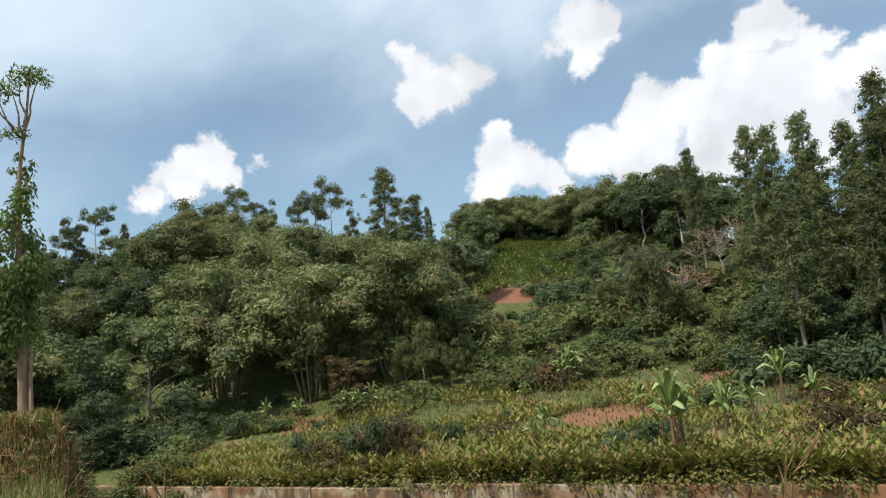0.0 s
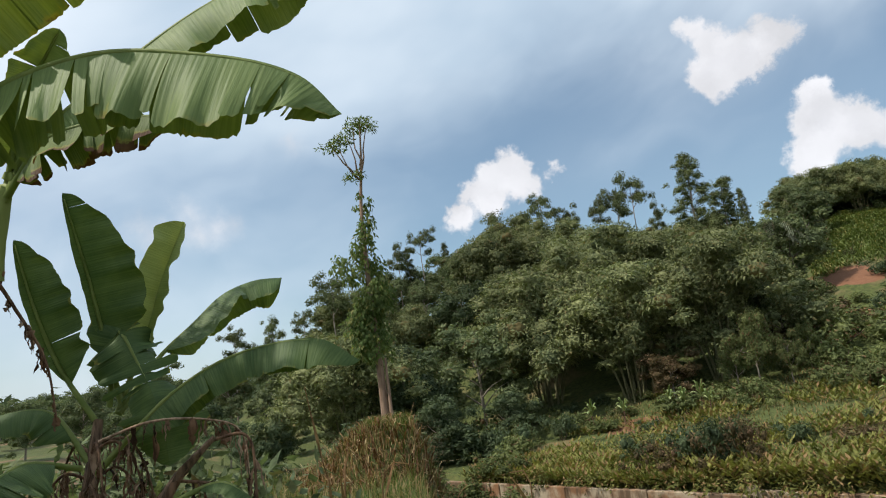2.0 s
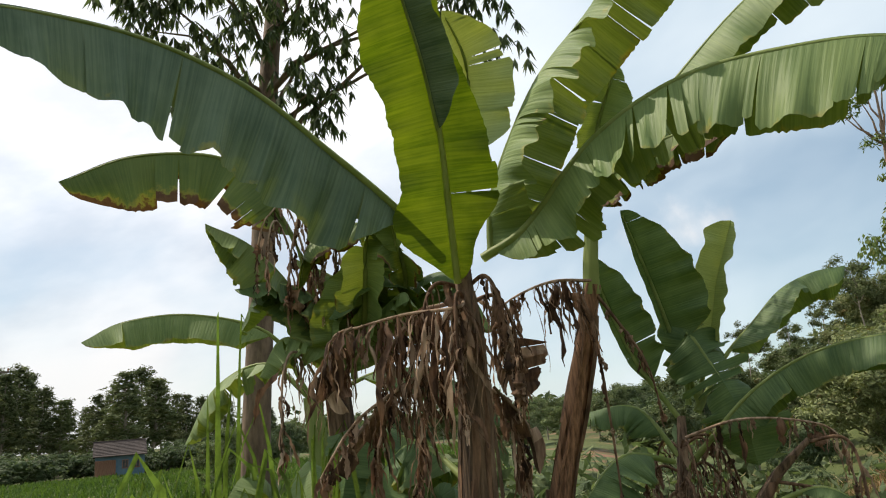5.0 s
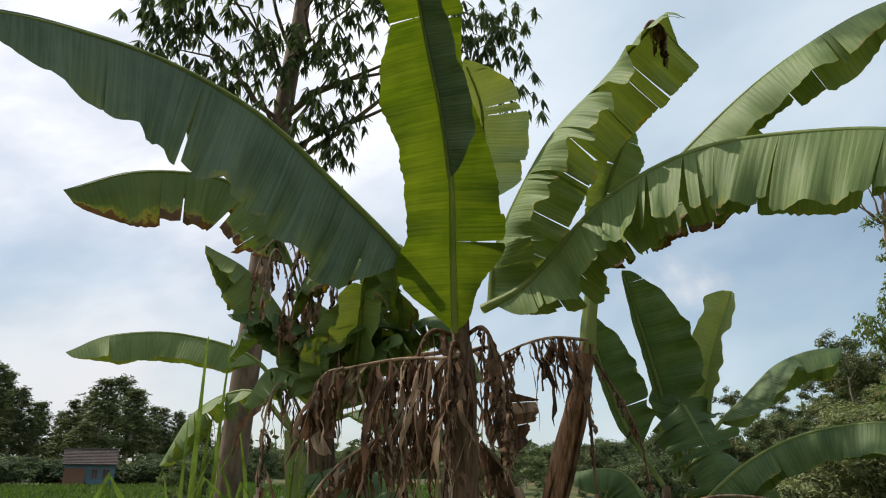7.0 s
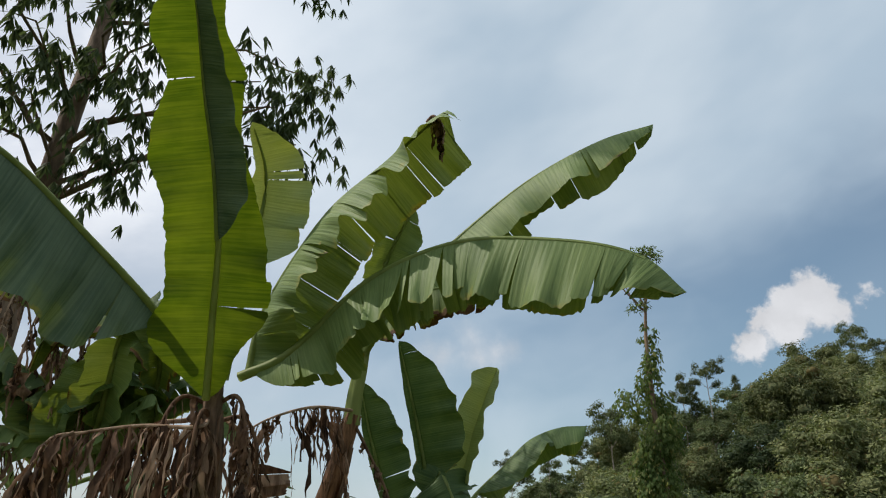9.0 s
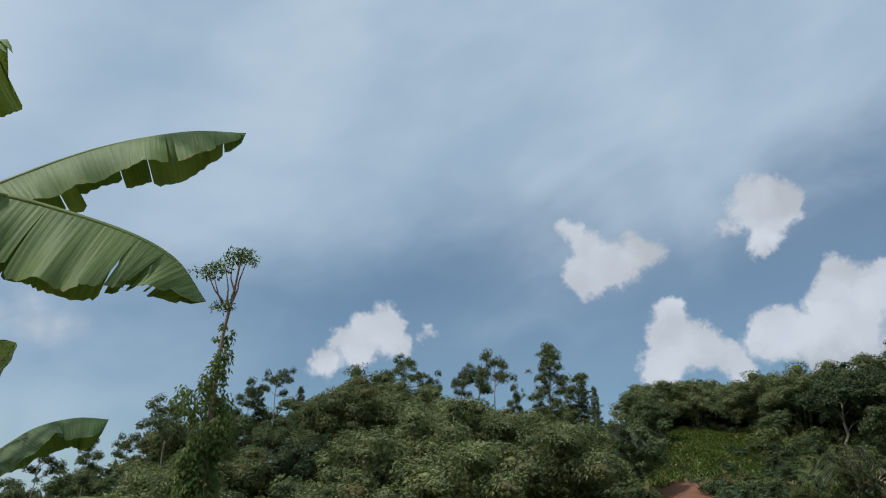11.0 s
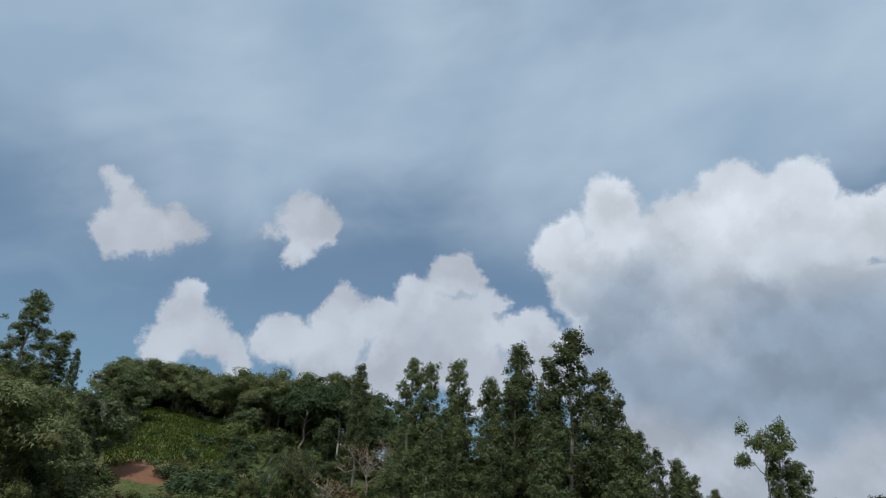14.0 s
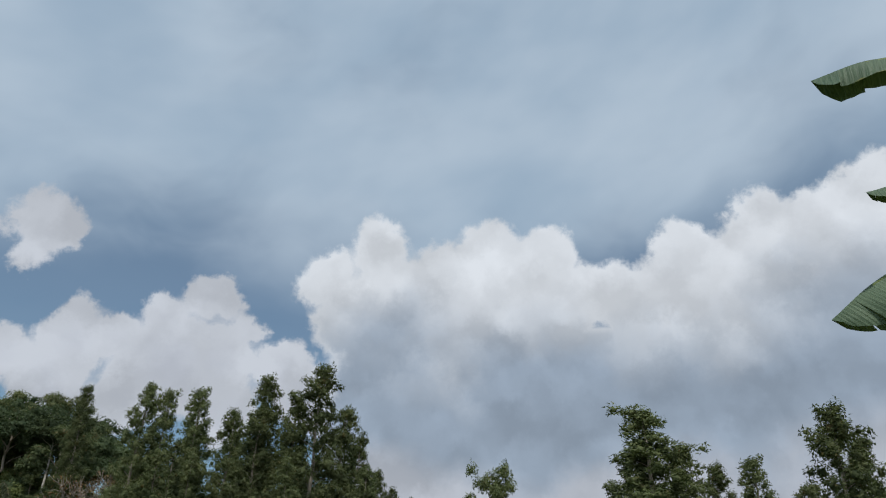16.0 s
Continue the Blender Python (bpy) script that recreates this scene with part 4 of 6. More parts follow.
    dry_leaf(b, [(-2.60, 1.52, 2.27), (-2.54, 1.30, 2.25), (-2.52, 1.12, 2.19), (-2.50, 0.98, 2.11)], 0.24, 28, 30)
    dry_leaf(b, [(-2.62, 1.55, 2.22), (-2.57, 1.58, 2.12), (-2.49, 1.64, 1.92), (-2.47, 1.67, 1.70)], 0.08, 29, 10)
    dry_leaf(b, [(-2.66, 1.52, 2.15), (-2.60, 1.50, 2.05), (-2.58, 1.50, 1.70), (-2.58, 1.50, 1.25)], 0.07, 30, 10)

    d = thing("banana_plant", "younger banana plant with dark leaves and a rolled shoot", "banana plant", "banana plants beside the path")
    pseudostem(d, [(-3.08, 2.15, -0.05), (-3.07, 2.21, 1.11), (-3.07, 2.30, 1.70)], [0.070, 0.052, 0.018], STEM_DARK, 33, 26)
    banana_leaf(d, [(-3.07, 2.40, 1.72), (-3.05, 2.58, 2.12), (-3.00, 2.64, 2.38), (-2.88, 2.70, 2.68)], 0.15, LEAF_PALE, (-58, -52), -20, (0, 0), 0.25, 0.05, normal=(0.6, -0.6, 0.4), seed=34, taper=0.1, label="rolled pale green shoot leaf")
    banana_leaf(d, [(-3.07, 2.43, 1.76), (-3.11, 2.38, 2.06), (-3.11, 2.29, 2.40), (-3.09, 2.15, 2.78)], 0.27, LEAF_DARK, (28, 24), 16, (1, 1), 0.28, 0.12, normal=(-0.5, 0.4, 0.5), seed=35, share=(0.16, 1.0), taper=0.45)
    banana_leaf(d, [(-3.09, 2.30, 1.70), (-3.19, 2.19, 1.97), (-3.22, 2.09, 2.25), (-3.21, 1.99, 2.55)], 0.22, LEAF_DARK, (30, 26), 18, (1, 2), 0.22, 0.2, normal=(-0.5, 0.4, 0.5), seed=36, share=(0.2, 1.0), taper=0.4)
    banana_leaf(d, [(-3.06, 2.40, 1.72), (-3.08, 2.66, 1.98), (-3.01, 2.85, 2.16), (-2.92, 2.99, 2.31), (-2.80, 3.12, 2.38), (-2.69, 3.24, 2.39)], 0.19, LEAF_DARK, (40, 62), 20, (2, 2), 0.35, 0.5, seed=37, taper=0.08)
    banana_leaf(d, [(-3.07, 2.36, 1.75), (-3.03, 2.38, 2.10), (-2.92, 2.40, 1.95), (-2.82, 2.44, 1.68), (-2.80, 2.46, 1.45)], 0.24, LEAF_DARK, (20, 25), 20, (16, 15), 0.2, 0.8, normal=(0.7, -0.5, 0.4), seed=38)
    banana_leaf(d, [(-3.06, 2.26, 1.45), (-2.92, 2.30, 1.58), (-2.72, 2.43, 1.79), (-2.46, 2.58, 1.93), (-2.11, 2.71, 1.95), (-1.91, 2.78, 1.82)], 0.17, LEAF_DARK, (62, 55), 15, (7, 5), 0.16, 0.3, seed=39)
    banana_leaf(d, [(-3.06, 2.20, 1.50), (-3.09, 1.94, 1.55), (-3.10, 1.72, 1.40), (-3.15, 1.60, 1.15)], 0.24, LEAF_DARK, (35, 35), 20, (6, 6), 0.15, 0.4, seed=40)
    banana_leaf(d, [(-3.08, 2.26, 1.52), (-3.27, 2.19, 1.77), (-3.52, 2.02, 1.76)], 0.16, LEAF_DARK, (45, 45), 20, (5, 5), 0.2, 0.4, seed=41)
    dry_leaf(d, [(-3.02, 2.26, 1.60), (-2.75, 2.32, 1.66), (-2.50, 2.40, 1.64), (-2.37, 2.47, 1.57), (-2.34, 2.48, 1.36)], 0.16, 42, 16)
    dry_leaf(d, [(-3.04, 2.20, 1.35), (-2.95, 2.16, 1.42), (-2.86, 2.12, 1.30), (-2.84, 2.10, 1.00)], 0.16, 43, 12)
    dry_leaf(d, [(-3.10, 2.34, 1.60), (-3.00, 2.42, 1.58), (-2.92, 2.46, 1.35), (-2.90, 2.46, 1.05)], 0.14, 44, 12)

    for k in range(7):
        a2 = k * 0.9 + 0.4
        o2, c2 = np.array([math.cos(a2), math.sin(a2), 0]), np.array([-3.07, 2.26, 1.55 - 0.12 * (k % 3)])
        dry_leaf(d, [c2, c2 + o2 * 0.12 + [0, 0, 0.04], c2 + o2 * 0.22 + [0, 0, -0.12], c2 + o2 * 0.25 + [0, 0, -0.4]], 0.16, 240 + k, 14)
    e = thing("withered_banana_stalk", "collapsed brown banana stalk bent to the ground", "banana plant", "banana plants beside the path")
    pseudostem(e, [(-2.95, 1.98, -0.05), (-2.80, 2.08, 0.85), (-2.60, 2.25, 1.35), (-2.42, 2.36, 1.56)], [0.055, 0.042, 0.034, 0.010], STEM_DARK, 45, 26)
    dry_leaf(e, [(-2.44, 2.35, 1.55), (-2.31, 2.45, 1.54), (-2.26, 2.42, 1.24), (-2.24, 2.40, 0.80)], 0.16, 46, 12)
    dry_leaf(e, [(-2.55, 2.28, 1.40), (-2.40, 2.36, 1.36), (-2.28, 2.38, 1.28), (-2.12, 2.42, 1.10)], 0.14, 47, 9)
    banana_leaf(e, [(-2.62, 2.22, 1.30), (-2.40, 2.34, 1.38), (-2.25, 2.38, 1.30), (-2.15, 2.40, 1.20)], 0.07, LEAF_DARK, (40, 50), 20, (2, 2), 0.3, 0.3, seed=48)

    c = thing("banana_plant", "banana plant with scorched leaf rims beside a tree", "banana plant", "banana plants beside the path")
    pseudostem(c, [(-3.50, 0.75, -0.05), (-3.48, 0.72, 1.20), (-3.40, 0.64, 2.05)], [0.09, 0.075, 0.05], STEM_DARK, 53, 14)
    banana_leaf(c, [(-3.38, 0.62, 2.05), (-3.33, 0.50, 2.55), (-3.27, 0.31, 2.86), (-3.25, 0.12, 2.98), (-3.32, -0.22, 2.98), (-3.40, -0.50, 2.87)], 0.22, LEAF_SCORCHED, (70, 84), 8, (7, 10), 0.35, 0.3, share=(0.6, 1.2), seed=54, label="arching leaf with a scorched brown rim")
    banana_leaf(c, [(-3.42, 0.68, 1.70), (-3.38, 0.60, 2.18), (-3.37, 0.44, 2.44), (-3.36, 0.27, 2.61), (-3.36, 0.08, 2.70)], 0.21, LEAF, (56, 64), 14, (7, 8), 0.25, 0.85, seed=55)
    banana_leaf(c, [(-3.29, 0.70, 1.99), (-3.22, 0.68, 2.14), (-3.13, 0.68, 2.32), (-3.04, 0.71, 2.49)], 0.20, LEAF, (16, 20), 14, (2, 3), 0.05, 0.25, normal=(-0.8, 0.3, 0.5), seed=551, taper=0.5)
    banana_leaf(c, [(-3.20, 0.72, 2.05), (-2.94, 0.66, 2.35), (-2.88, 0.66, 2.53), (-2.80, 0.73, 2.57), (-2.81, 0.76, 2.43)], 0.15, LEAF, (45, 55), 18, (6, 6), 0.2, 0.7, seed=552)
    banana_leaf(c, [(-3.40, 0.66, 2.00), (-3.10, 0.80, 2.33), (-3.05, 0.69, 2.43), (-3.12, 0.55, 2.22)], 0.18, LEAF_DARK, (30, 40), 20, (3, 4), 0.25, 0.3, seed=56)
    banana_leaf(c, [(-3.40, 0.64, 1.95), (-3.32, 0.56, 2.33), (-3.33, 0.38, 2.43), (-3.35, 0.20, 2.40)], 0.17, LEAF_DARK, (50, 60), 20, (9, 9), 0.25, 0.9, seed=57)
    banana_leaf(c, [(-3.40, 0.66, 2.00), (-3.20, 0.92, 2.35), (-2.98, 1.05, 2.40), (-2.85, 1.10, 2.25)], 0.17, LEAF_DARK, (50, 60), 20, (9, 9), 0.25, 0.9, seed=58)
    banana_leaf(c, [(-3.40, 0.66, 2.05), (-3.25, 0.80, 2.60), (-3.05, 0.85, 2.72), (-2.90, 0.86, 2.62)], 0.16, LEAF_DARK, (50, 55), 20, (4, 5), 0.3, 0.4, seed=59)
    dry_leaf(c, [(-3.40, 0.60, 2.05), (-3.28, 0.42, 2.60), (-3.20, 0.34, 2.66), (-3.16, 0.30, 2.40)], 0.20, 60, 18)
    dry_leaf(c, [(-3.40, 0.66, 2.00), (-3.20, 0.70, 2.30), (-3.10, 0.74, 2.25), (-3.05, 0.76, 1.90)], 0.24, 61, 18)
    dry_leaf(c, [(-3.42, 0.62, 1.90), (-3.25, 0.45, 2.10), (-3.15, 0.36, 2.00), (-3.12, 0.34, 1.60)], 0.22, 62, 18)

    crown = (-3.40, 0.66, 2.02)
    for k, (pts, w, mat) in enumerate((
            ([(-3.10, 0.86, 2.25), (-2.96, 0.82, 2.52), (-3.05, 0.64, 2.63), (-3.17, 0.49, 2.56), (-3.23, 0.45, 2.37)], 0.19, LEAF_SCORCHED),
            ([(-3.05, 0.86, 2.15), (-2.91, 0.82, 2.29), (-3.02, 0.72, 2.21), (-3.07, 0.63, 2.07)], 0.15, LEAF),
            ([(-3.20, 0.80, 2.20), (-3.09, 0.72, 2.39), (-3.19, 0.61, 2.33), (-3.24, 0.58, 2.07)], 0.20, LEAF),
            ([(-3.34, 0.49, 2.29), (-3.40, 0.33, 2.42), (-3.45, 0.23, 2.22)], 0.16, LEAF_DARK),
            ([(-3.24, 0.58, 2.11), (-3.32, 0.40, 2.18), (-3.36, 0.30, 2.02)], 0.18, LEAF),
            ([(-3.44, 0.53, 2.32), (-3.44, 0.29, 2.52), (-3.40, 0.09, 2.71)], 0.11, LEAF),
            ([(-3.26, 0.78, 2.35), (-3.38, 0.64, 2.48), (-3.40, 0.48, 2.56)], 0.13, LEAF),
            ([(-3.20, 0.95, 2.30), (-3.02, 1.12, 2.36), (-2.92, 1.22, 2.12)], 0.17, LEAF),
            ([(-3.13, 0.89, 2.42), (-3.16, 0.78, 2.64), (-3.14, 0.86, 2.78)], 0.14, LEAF_DARK))):
        banana_leaf(c, [crown] + pts, w * 0.8, mat, (52, 60), 18, (8, 9), 0.32, 0.9, seed=90 + k)
    for k, pts in enumerate(([(-3.29, 0.45, 2.72), (-3.26, 0.34, 2.72), (-3.26, 0.29, 2.58), (-3.30, 0.29, 2.39)], [(-3.19, 0.48, 2.66), (-3.17, 0.43, 2.60), (-3.17, 0.40, 2.42), (-3.20, 0.41, 2.28)],
                             [(-3.18, 0.61, 2.60), (-3.16, 0.55, 2.54), (-3.15, 0.54, 2.38), (-3.18, 0.54, 2.20)], [(-3.07, 0.71, 2.48), (-3.06, 0.63, 2.42), (-3.04, 0.61, 2.28), (-3.07, 0.62, 2.10)])):
        dry_leaf(c, [crown] + pts, 0.17, 100 + k, 24)

    f = thing("banana_plant", "slender banana plant with arching smooth leaves", "banana plant", "banana plants beside the path")
    pseudostem(f, [(-4.15, 0.85, 0.0), (-4.12, 0.80, 1.00), (-4.10, 0.70, 1.98)], [0.085, 0.07, 0.045], STEM_GREEN, 63, 8)
    banana_leaf(f, [(-4.10, 0.70, 1.98), (-4.11, 0.50, 2.33), (-4.24, 0.12, 2.47), (-4.31, -0.23, 2.45), (-4.37, -0.44, 2.35)], 0.17, LEAF, (62, 66), 12, (3, 4), 0.28, 0.2, seed=64)
    banana_leaf(f, [(-4.10, 0.70, 1.98), (-4.30, 0.50, 2.20), (-4.55, 0.25, 2.10), (-4.70, 0.10, 1.80)], 0.18, LEAF, (45, 50), 18, (14, 14), 0.25, 0.7, seed=65)
    banana_leaf(f, [(-4.10, 0.70, 1.95), (-3.95, 1.10, 2.10), (-3.85, 1.45, 2.00), (-3.80, 1.70, 1.75)], 0.20, LEAF_DARK, (45, 50), 18, (6, 6), 0.25, 0.5, seed=66)
    banana_leaf(f, [(-4.10, 0.72, 1.60), (-3.80, 1.00, 1.75), (-3.60, 1.25, 1.60), (-3.50, 1.40, 1.30)], 0.20, LEAF, (45, 50), 18, (6, 6), 0.25, 0.5, seed=67)

    g = thing("banana_plant", "banana plant with dark leaf ends against the sky", "banana plant", "banana plants beside the path")
    pseudostem(g, [(3.15, -0.45, -0.05), (3.10, -0.42, 1.30), (2.99, -0.32, 2.62)], [0.09, 0.075, 0.05], STEM_DARK, 73, 8)
    # shaded undersides against the sky, darkened by their leaf colour
    banana_leaf(g, [(2.98, -0.32, 2.65), (2.71, -0.34, 3.08), (2.40, -0.19, 3.34), (2.30, -0.03, 3.38), (2.28, 0.14, 3.38)], 0.10, LEAF_SHADED, (62, 66), 15, (6, 6), 0.15, 0.4, seed=74, taper=0.05)
    banana_leaf(g, [(2.99, -0.31, 2.61), (2.76, -0.21, 2.86), (2.63, -0.05, 2.92), (2.54, 0.14, 2.82), (2.50, 0.28, 2.71)], 0.13, LEAF_SHADED, (66, 66), 15, (5, 5), 0.15, 0.35, seed=75, taper=0.1)
    banana_leaf(g, [(2.98, -0.32, 2.65), (2.87, -0.17, 3.00), (2.72, -0.01, 3.17), (2.66, 0.13, 3.17)], 0.12, LEAF_SHADED, (55, 55), 18, (5, 5), 0.2, 0.4, seed=76)


def sucker(foot, height, seed, leaves=6):
    """A young side shoot with a few broad leaves."""
    rng = np.random.default_rng(seed)
    ob = thing("banana_sucker", "low young banana shoot with broad green leaves", "banana plant", "banana shoots under the plants")
    x, y = foot
    z = float(ground(x, y))
    pseudostem(ob, [(x, y, z - 0.05), (x + 0.02, y, z + height * 0.3), (x + 0.03, y + 0.02, z + height * 0.55)], [0.05, 0.045, 0.025], STEM_GREEN, seed, 2)
    for i in range(leaves):
        a = i * 2.4 + rng.uniform(-0.4, 0.4)
        out = np.array([math.cos(a), math.sin(a), 0])
        p = np.array([x + 0.03, y + 0.02, z + height * 0.5])
        reach, rise = rng.uniform(0.3, 0.6), height * rng.uniform(0.2, 0.5)
        banana_leaf(ob, [p, p + out * reach * 0.4 + [0, 0, rise * 0.8], p + out * reach * 0.8 + [0, 0, rise], p + out * reach * 1.2 + [0, 0, rise * 0.65]], rng.uniform(0.10, 0.17), LEAF_DARK if i % 2 else LEAF,
                    (35, 40), 20, (3, 3), 0.2, 0.4, seed=seed * 10 + i, n=40)


near_bananas()
for n_sucker, (sx, sy, sh) in enumerate(((-2.95, 1.15, 1.75), (-3.20, 0.85, 1.70), (-3.40, 1.50, 1.60), (-2.90, 0.55, 1.35), (-3.95, 1.2, 1.7), (-3.10, 0.62, 2.15), (-3.30, 0.80, 2.25), (-2.98, 0.80, 1.90), (-3.52, 0.55, 2.2), (-3.35, 1.10, 1.9))):
    sucker((sx, sy), sh * 0.82, 300 + n_sucker)

# ---------------------------------------------------------------- placing by line of sight over the land
def on_ground(az, el):
    """Where a line of sight from the first eye meets the land past the wall."""
    t = math.tan(radians(el))
    for r in np.arange(17.0, 140.0, 0.25):
        x, y = -r * math.sin(radians(az)), r * math.cos(radians(az))
        w = (x - WALL_A.x) * WALL_OUT[0] + (y - WALL_A.y) * WALL_OUT[1]
        if w > 0.3 and ground(x, y) >= 1.6 + r * t:
            return r
    return 60.0


def stand(model, az, r, top_el, native, wide=1.0):
    """A tree whose top reaches the given elevation."""
    p = place(az, r, -0.15)
    tall = 1.6 + r * math.tan(radians(top_el)) - p.z
    return put(model, p, tall / native * wide, wood.uniform(0, 6.28), tall / native)


# ---------------------------------------------------------------- single trees on the skyline and in the grove
MODELS = []
tall_eucs = models(eucalypt, (81, 82, 83), 15.0, 2.2)
tops = models(umbrella_tree, (84, 85, 86), 9.0)
for model, az, r, el, wide in ((0, 4.5, 78, 15.8, 1.15), (1, 2.7, 74, 13.2, 1.3), (2, 1.0, 80, 12.1, 0.7), (1, 24.7, 84, 11.7, 0.8), (2, 27.9, 86, 11.6, 0.9), (0, 20.5, 90, 13.4, 0.8),
                               (0, -24.5, 52, 15.3, 0.8), (1, -26.6, 52, 14.7, 0.8), (2, -29.0, 51, 15.4, 0.9), (0, -31.6, 50, 14.1, 0.9), (1, -34.4, 47, 16.7, 0.9), (2, -36.0, 46, 15.7, 0.9),
                               (0, -37.7, 45, 18.1, 0.95), (1, -39.3, 46, 15.2, 0.9), (2, -41.1, 48, 13.1, 0.8), (0, -43.1, 50, 10.4, 0.9), (1, -45.3, 52, 8.5, 0.9), (2, -20.7, 66, 14.2, 0.8), (0, -33.1, 46, 14.4, 0.9),
                               (1, -64.8, 34, 16.1, 1.25), (0, -63.2, 36, 13.3, 1.1), (1, -66.8, 36, 12.6, 1.1), (2, -61.8, 38, 10.1, 1.0), (0, -69.0, 44, 11.3, 1.0), (2, -72.0, 42, 11.8, 1.0), (1, -74.1, 44, 9.8, 1.0), (0, -77.4, 32, 15.1, 0.95), (2, -78.8, 34, 13.2, 0.9),
                               (2, -53.0, 52, 9.9, 1.1), (0, -53.7, 53, 8.5, 1.0), (0, -48.1, 60, 6.3, 0.9), (2, -55.6, 60, 5.9, 1.0), (1, -58.6, 60, 6.3, 1.0)):
    stand(tall_eucs[model], az, r, el, 15.4, wide * 1.2)
for model, az, r, el, wide in ((0, 26.9, 88, 12.9, 0.9), (1, 28.9, 84, 11.6, 1.0), (2, 16.5, 92, 14.4, 0.8), (0, 14.7, 88, 13.3, 1.0), (1, 9.1, 86, 14.6, 0.9), (2, 10.4, 84, 13.7, 0.9), (0, 11.8, 86, 13.3, 0.8),
                               (1, 7.4, 82, 11.9, 0.7), (2, 34.6, 74, 9.9, 0.9), (0, 37.0, 84, 7.4, 0.9), (1, 39.5, 90, 6.8, 0.9), (2, 42.5, 95, 6.2, 1.0), (0, -51.8, 52, 11.0, 0.8)):
    stand(tops[model], az, r, el, 9.6, wide)


CREEPER = foliage("creeper_leaves", (0.055, 0.095, 0.030), (0.17, 0.21, 0.075), (0.24, 0.24, 0.09), 0.12, 0.45)


# ---------------------------------------------------------------- creeper-clad tree on the knoll
def creeper_tree():
    rng = np.random.default_rng(91)
    foot = place(31.5, 16.6)
    ob = thing("creeper_clad_tree", "tall thin tree wrapped in creeper, bare forked top", "tree")
    ob.location = foot
    top = 16.6 * math.tan(radians(22.3)) + 1.6 - foot.z
    up = lambda az, el: np.array([-16.6 * math.sin(radians(az)), 16.6 * math.cos(radians(az)), 1.6 + 16.6 * math.tan(radians(el))]) - np.array(foot)
    trunk = spline([(0, 0, -0.3), up(31.6, 3), up(31.8, 9), up(31.8, 15), up(31.4, 19), up(31.2, 22)], 20)
    pieces = [tube(trunk, np.linspace(0.105, 0.018, 20), 9)]
    fork = up(31.5, 17.6)
    for end in (up(33.2, 20.2), up(33.9, 20.6), up(32.4, 21.0), up(31.8, 21.8), up(30.6, 21.9)):
        start = trunk[16] if end[2] > up(31, 21)[2] else fork
        pieces.append(tube(bend(start, end, -0.15, 6, rng, 0.03), np.linspace(0.035, 0.008, 6), 5))
    part("trunk", mesh_of("trunk", *join(pieces), TAN_BARK, True), ob)
    stub = [tube(bend((0.22, -0.1, -0.3), up(31.1, 3.0), 0, 6), np.linspace(0.05, 0.03, 6), 8)]
    part("side_stem", mesh_of("side_stem", *join(stub), TAN_BARK, True), ob)
    lobes = []
    for el, half in ((4.2, 0.95), (5.2, 0.9), (6.2, 0.85), (7.2, 0.75), (8.4, 0.8), (9.6, 0.75), (10.8, 0.65), (12.0, 0.6), (13.2, 0.52), (14.3, 0.42), (15.4, 0.3), (16.4, 0.2)):
        for k in range(3):
            c = up(31.75 + rng.normal(0, 0.8) * half, el + rng.normal(0, 0.3))
            lobes.append((c[0], c[1] + rng.normal(0, 0.2), c[2], half * rng.uniform(0.28, 0.48), 1.2))
    part("creeper", mesh_of("creeper", *heap(rng, lobes, 6000, 0.115, 0.055, 1.4, -0.9, 0.6), CREEPER), ob)
    tuft = []
    for az, el, r in ((30.9, 21.9, 0.34), (31.4, 22.0, 0.34), (31.9, 21.6, 0.28), (30.5, 21.6, 0.22), (33.3, 20.4, 0.30), (33.9, 20.3, 0.26), (32.6, 20.9, 0.28), (33.0, 20.7, 0.25), (31.9, 17.9, 0.26), (32.2, 17.7, 0.2)):
        c = up(az, el)
        tuft.append((c[0], c[1], c[2], r, 0.5))
    part("crown", mesh_of("crown", *heap(rng, tuft, 900, 0.12, 0.035, 0.2, -0.5, 0.4), CREEPER), ob)


creeper_tree()


# ---------------------------------------------------------------- tree beside the bananas
def hanging_leaves(rng, clusters, per, length, width):
    """Whorls of long leaves that hang from twig ends."""
    pieces = []
    for x, y, z, r in clusters:
        for k in range(per):
            c = np.array([x, y, z]) + unit(rng.normal(0, 1, 3)) * r * rng.uniform(0.3, 1.0) * [1, 1, 0.8]
            m = int(rng.integers(6, 11))
            turn = rng.uniform(0, 6.28, m)
            along = np.stack([np.cos(turn), np.sin(turn), rng.uniform(-3.6, -0.7, m)], 1)
            normal = np.stack([np.cos(turn), np.sin(turn), np.full(m, 0.6)], 1)
            pieces.append(leaf_quads(np.repeat(c[None], m, 0), along, normal, length * rng.uniform(0.7, 1.2, m), width * rng.uniform(0.8, 1.2, m)))
    return join(pieces)


SHADE = foliage("shade_tree_leaves", (0.052, 0.080, 0.040), (0.135, 0.170, 0.085), None, 0.0, 0.35)

SHADE_BARK = bark("shade_tree_bark", (0.075, 0.052, 0.036), (0.25, 0.175, 0.12), 7.0, 0.3)


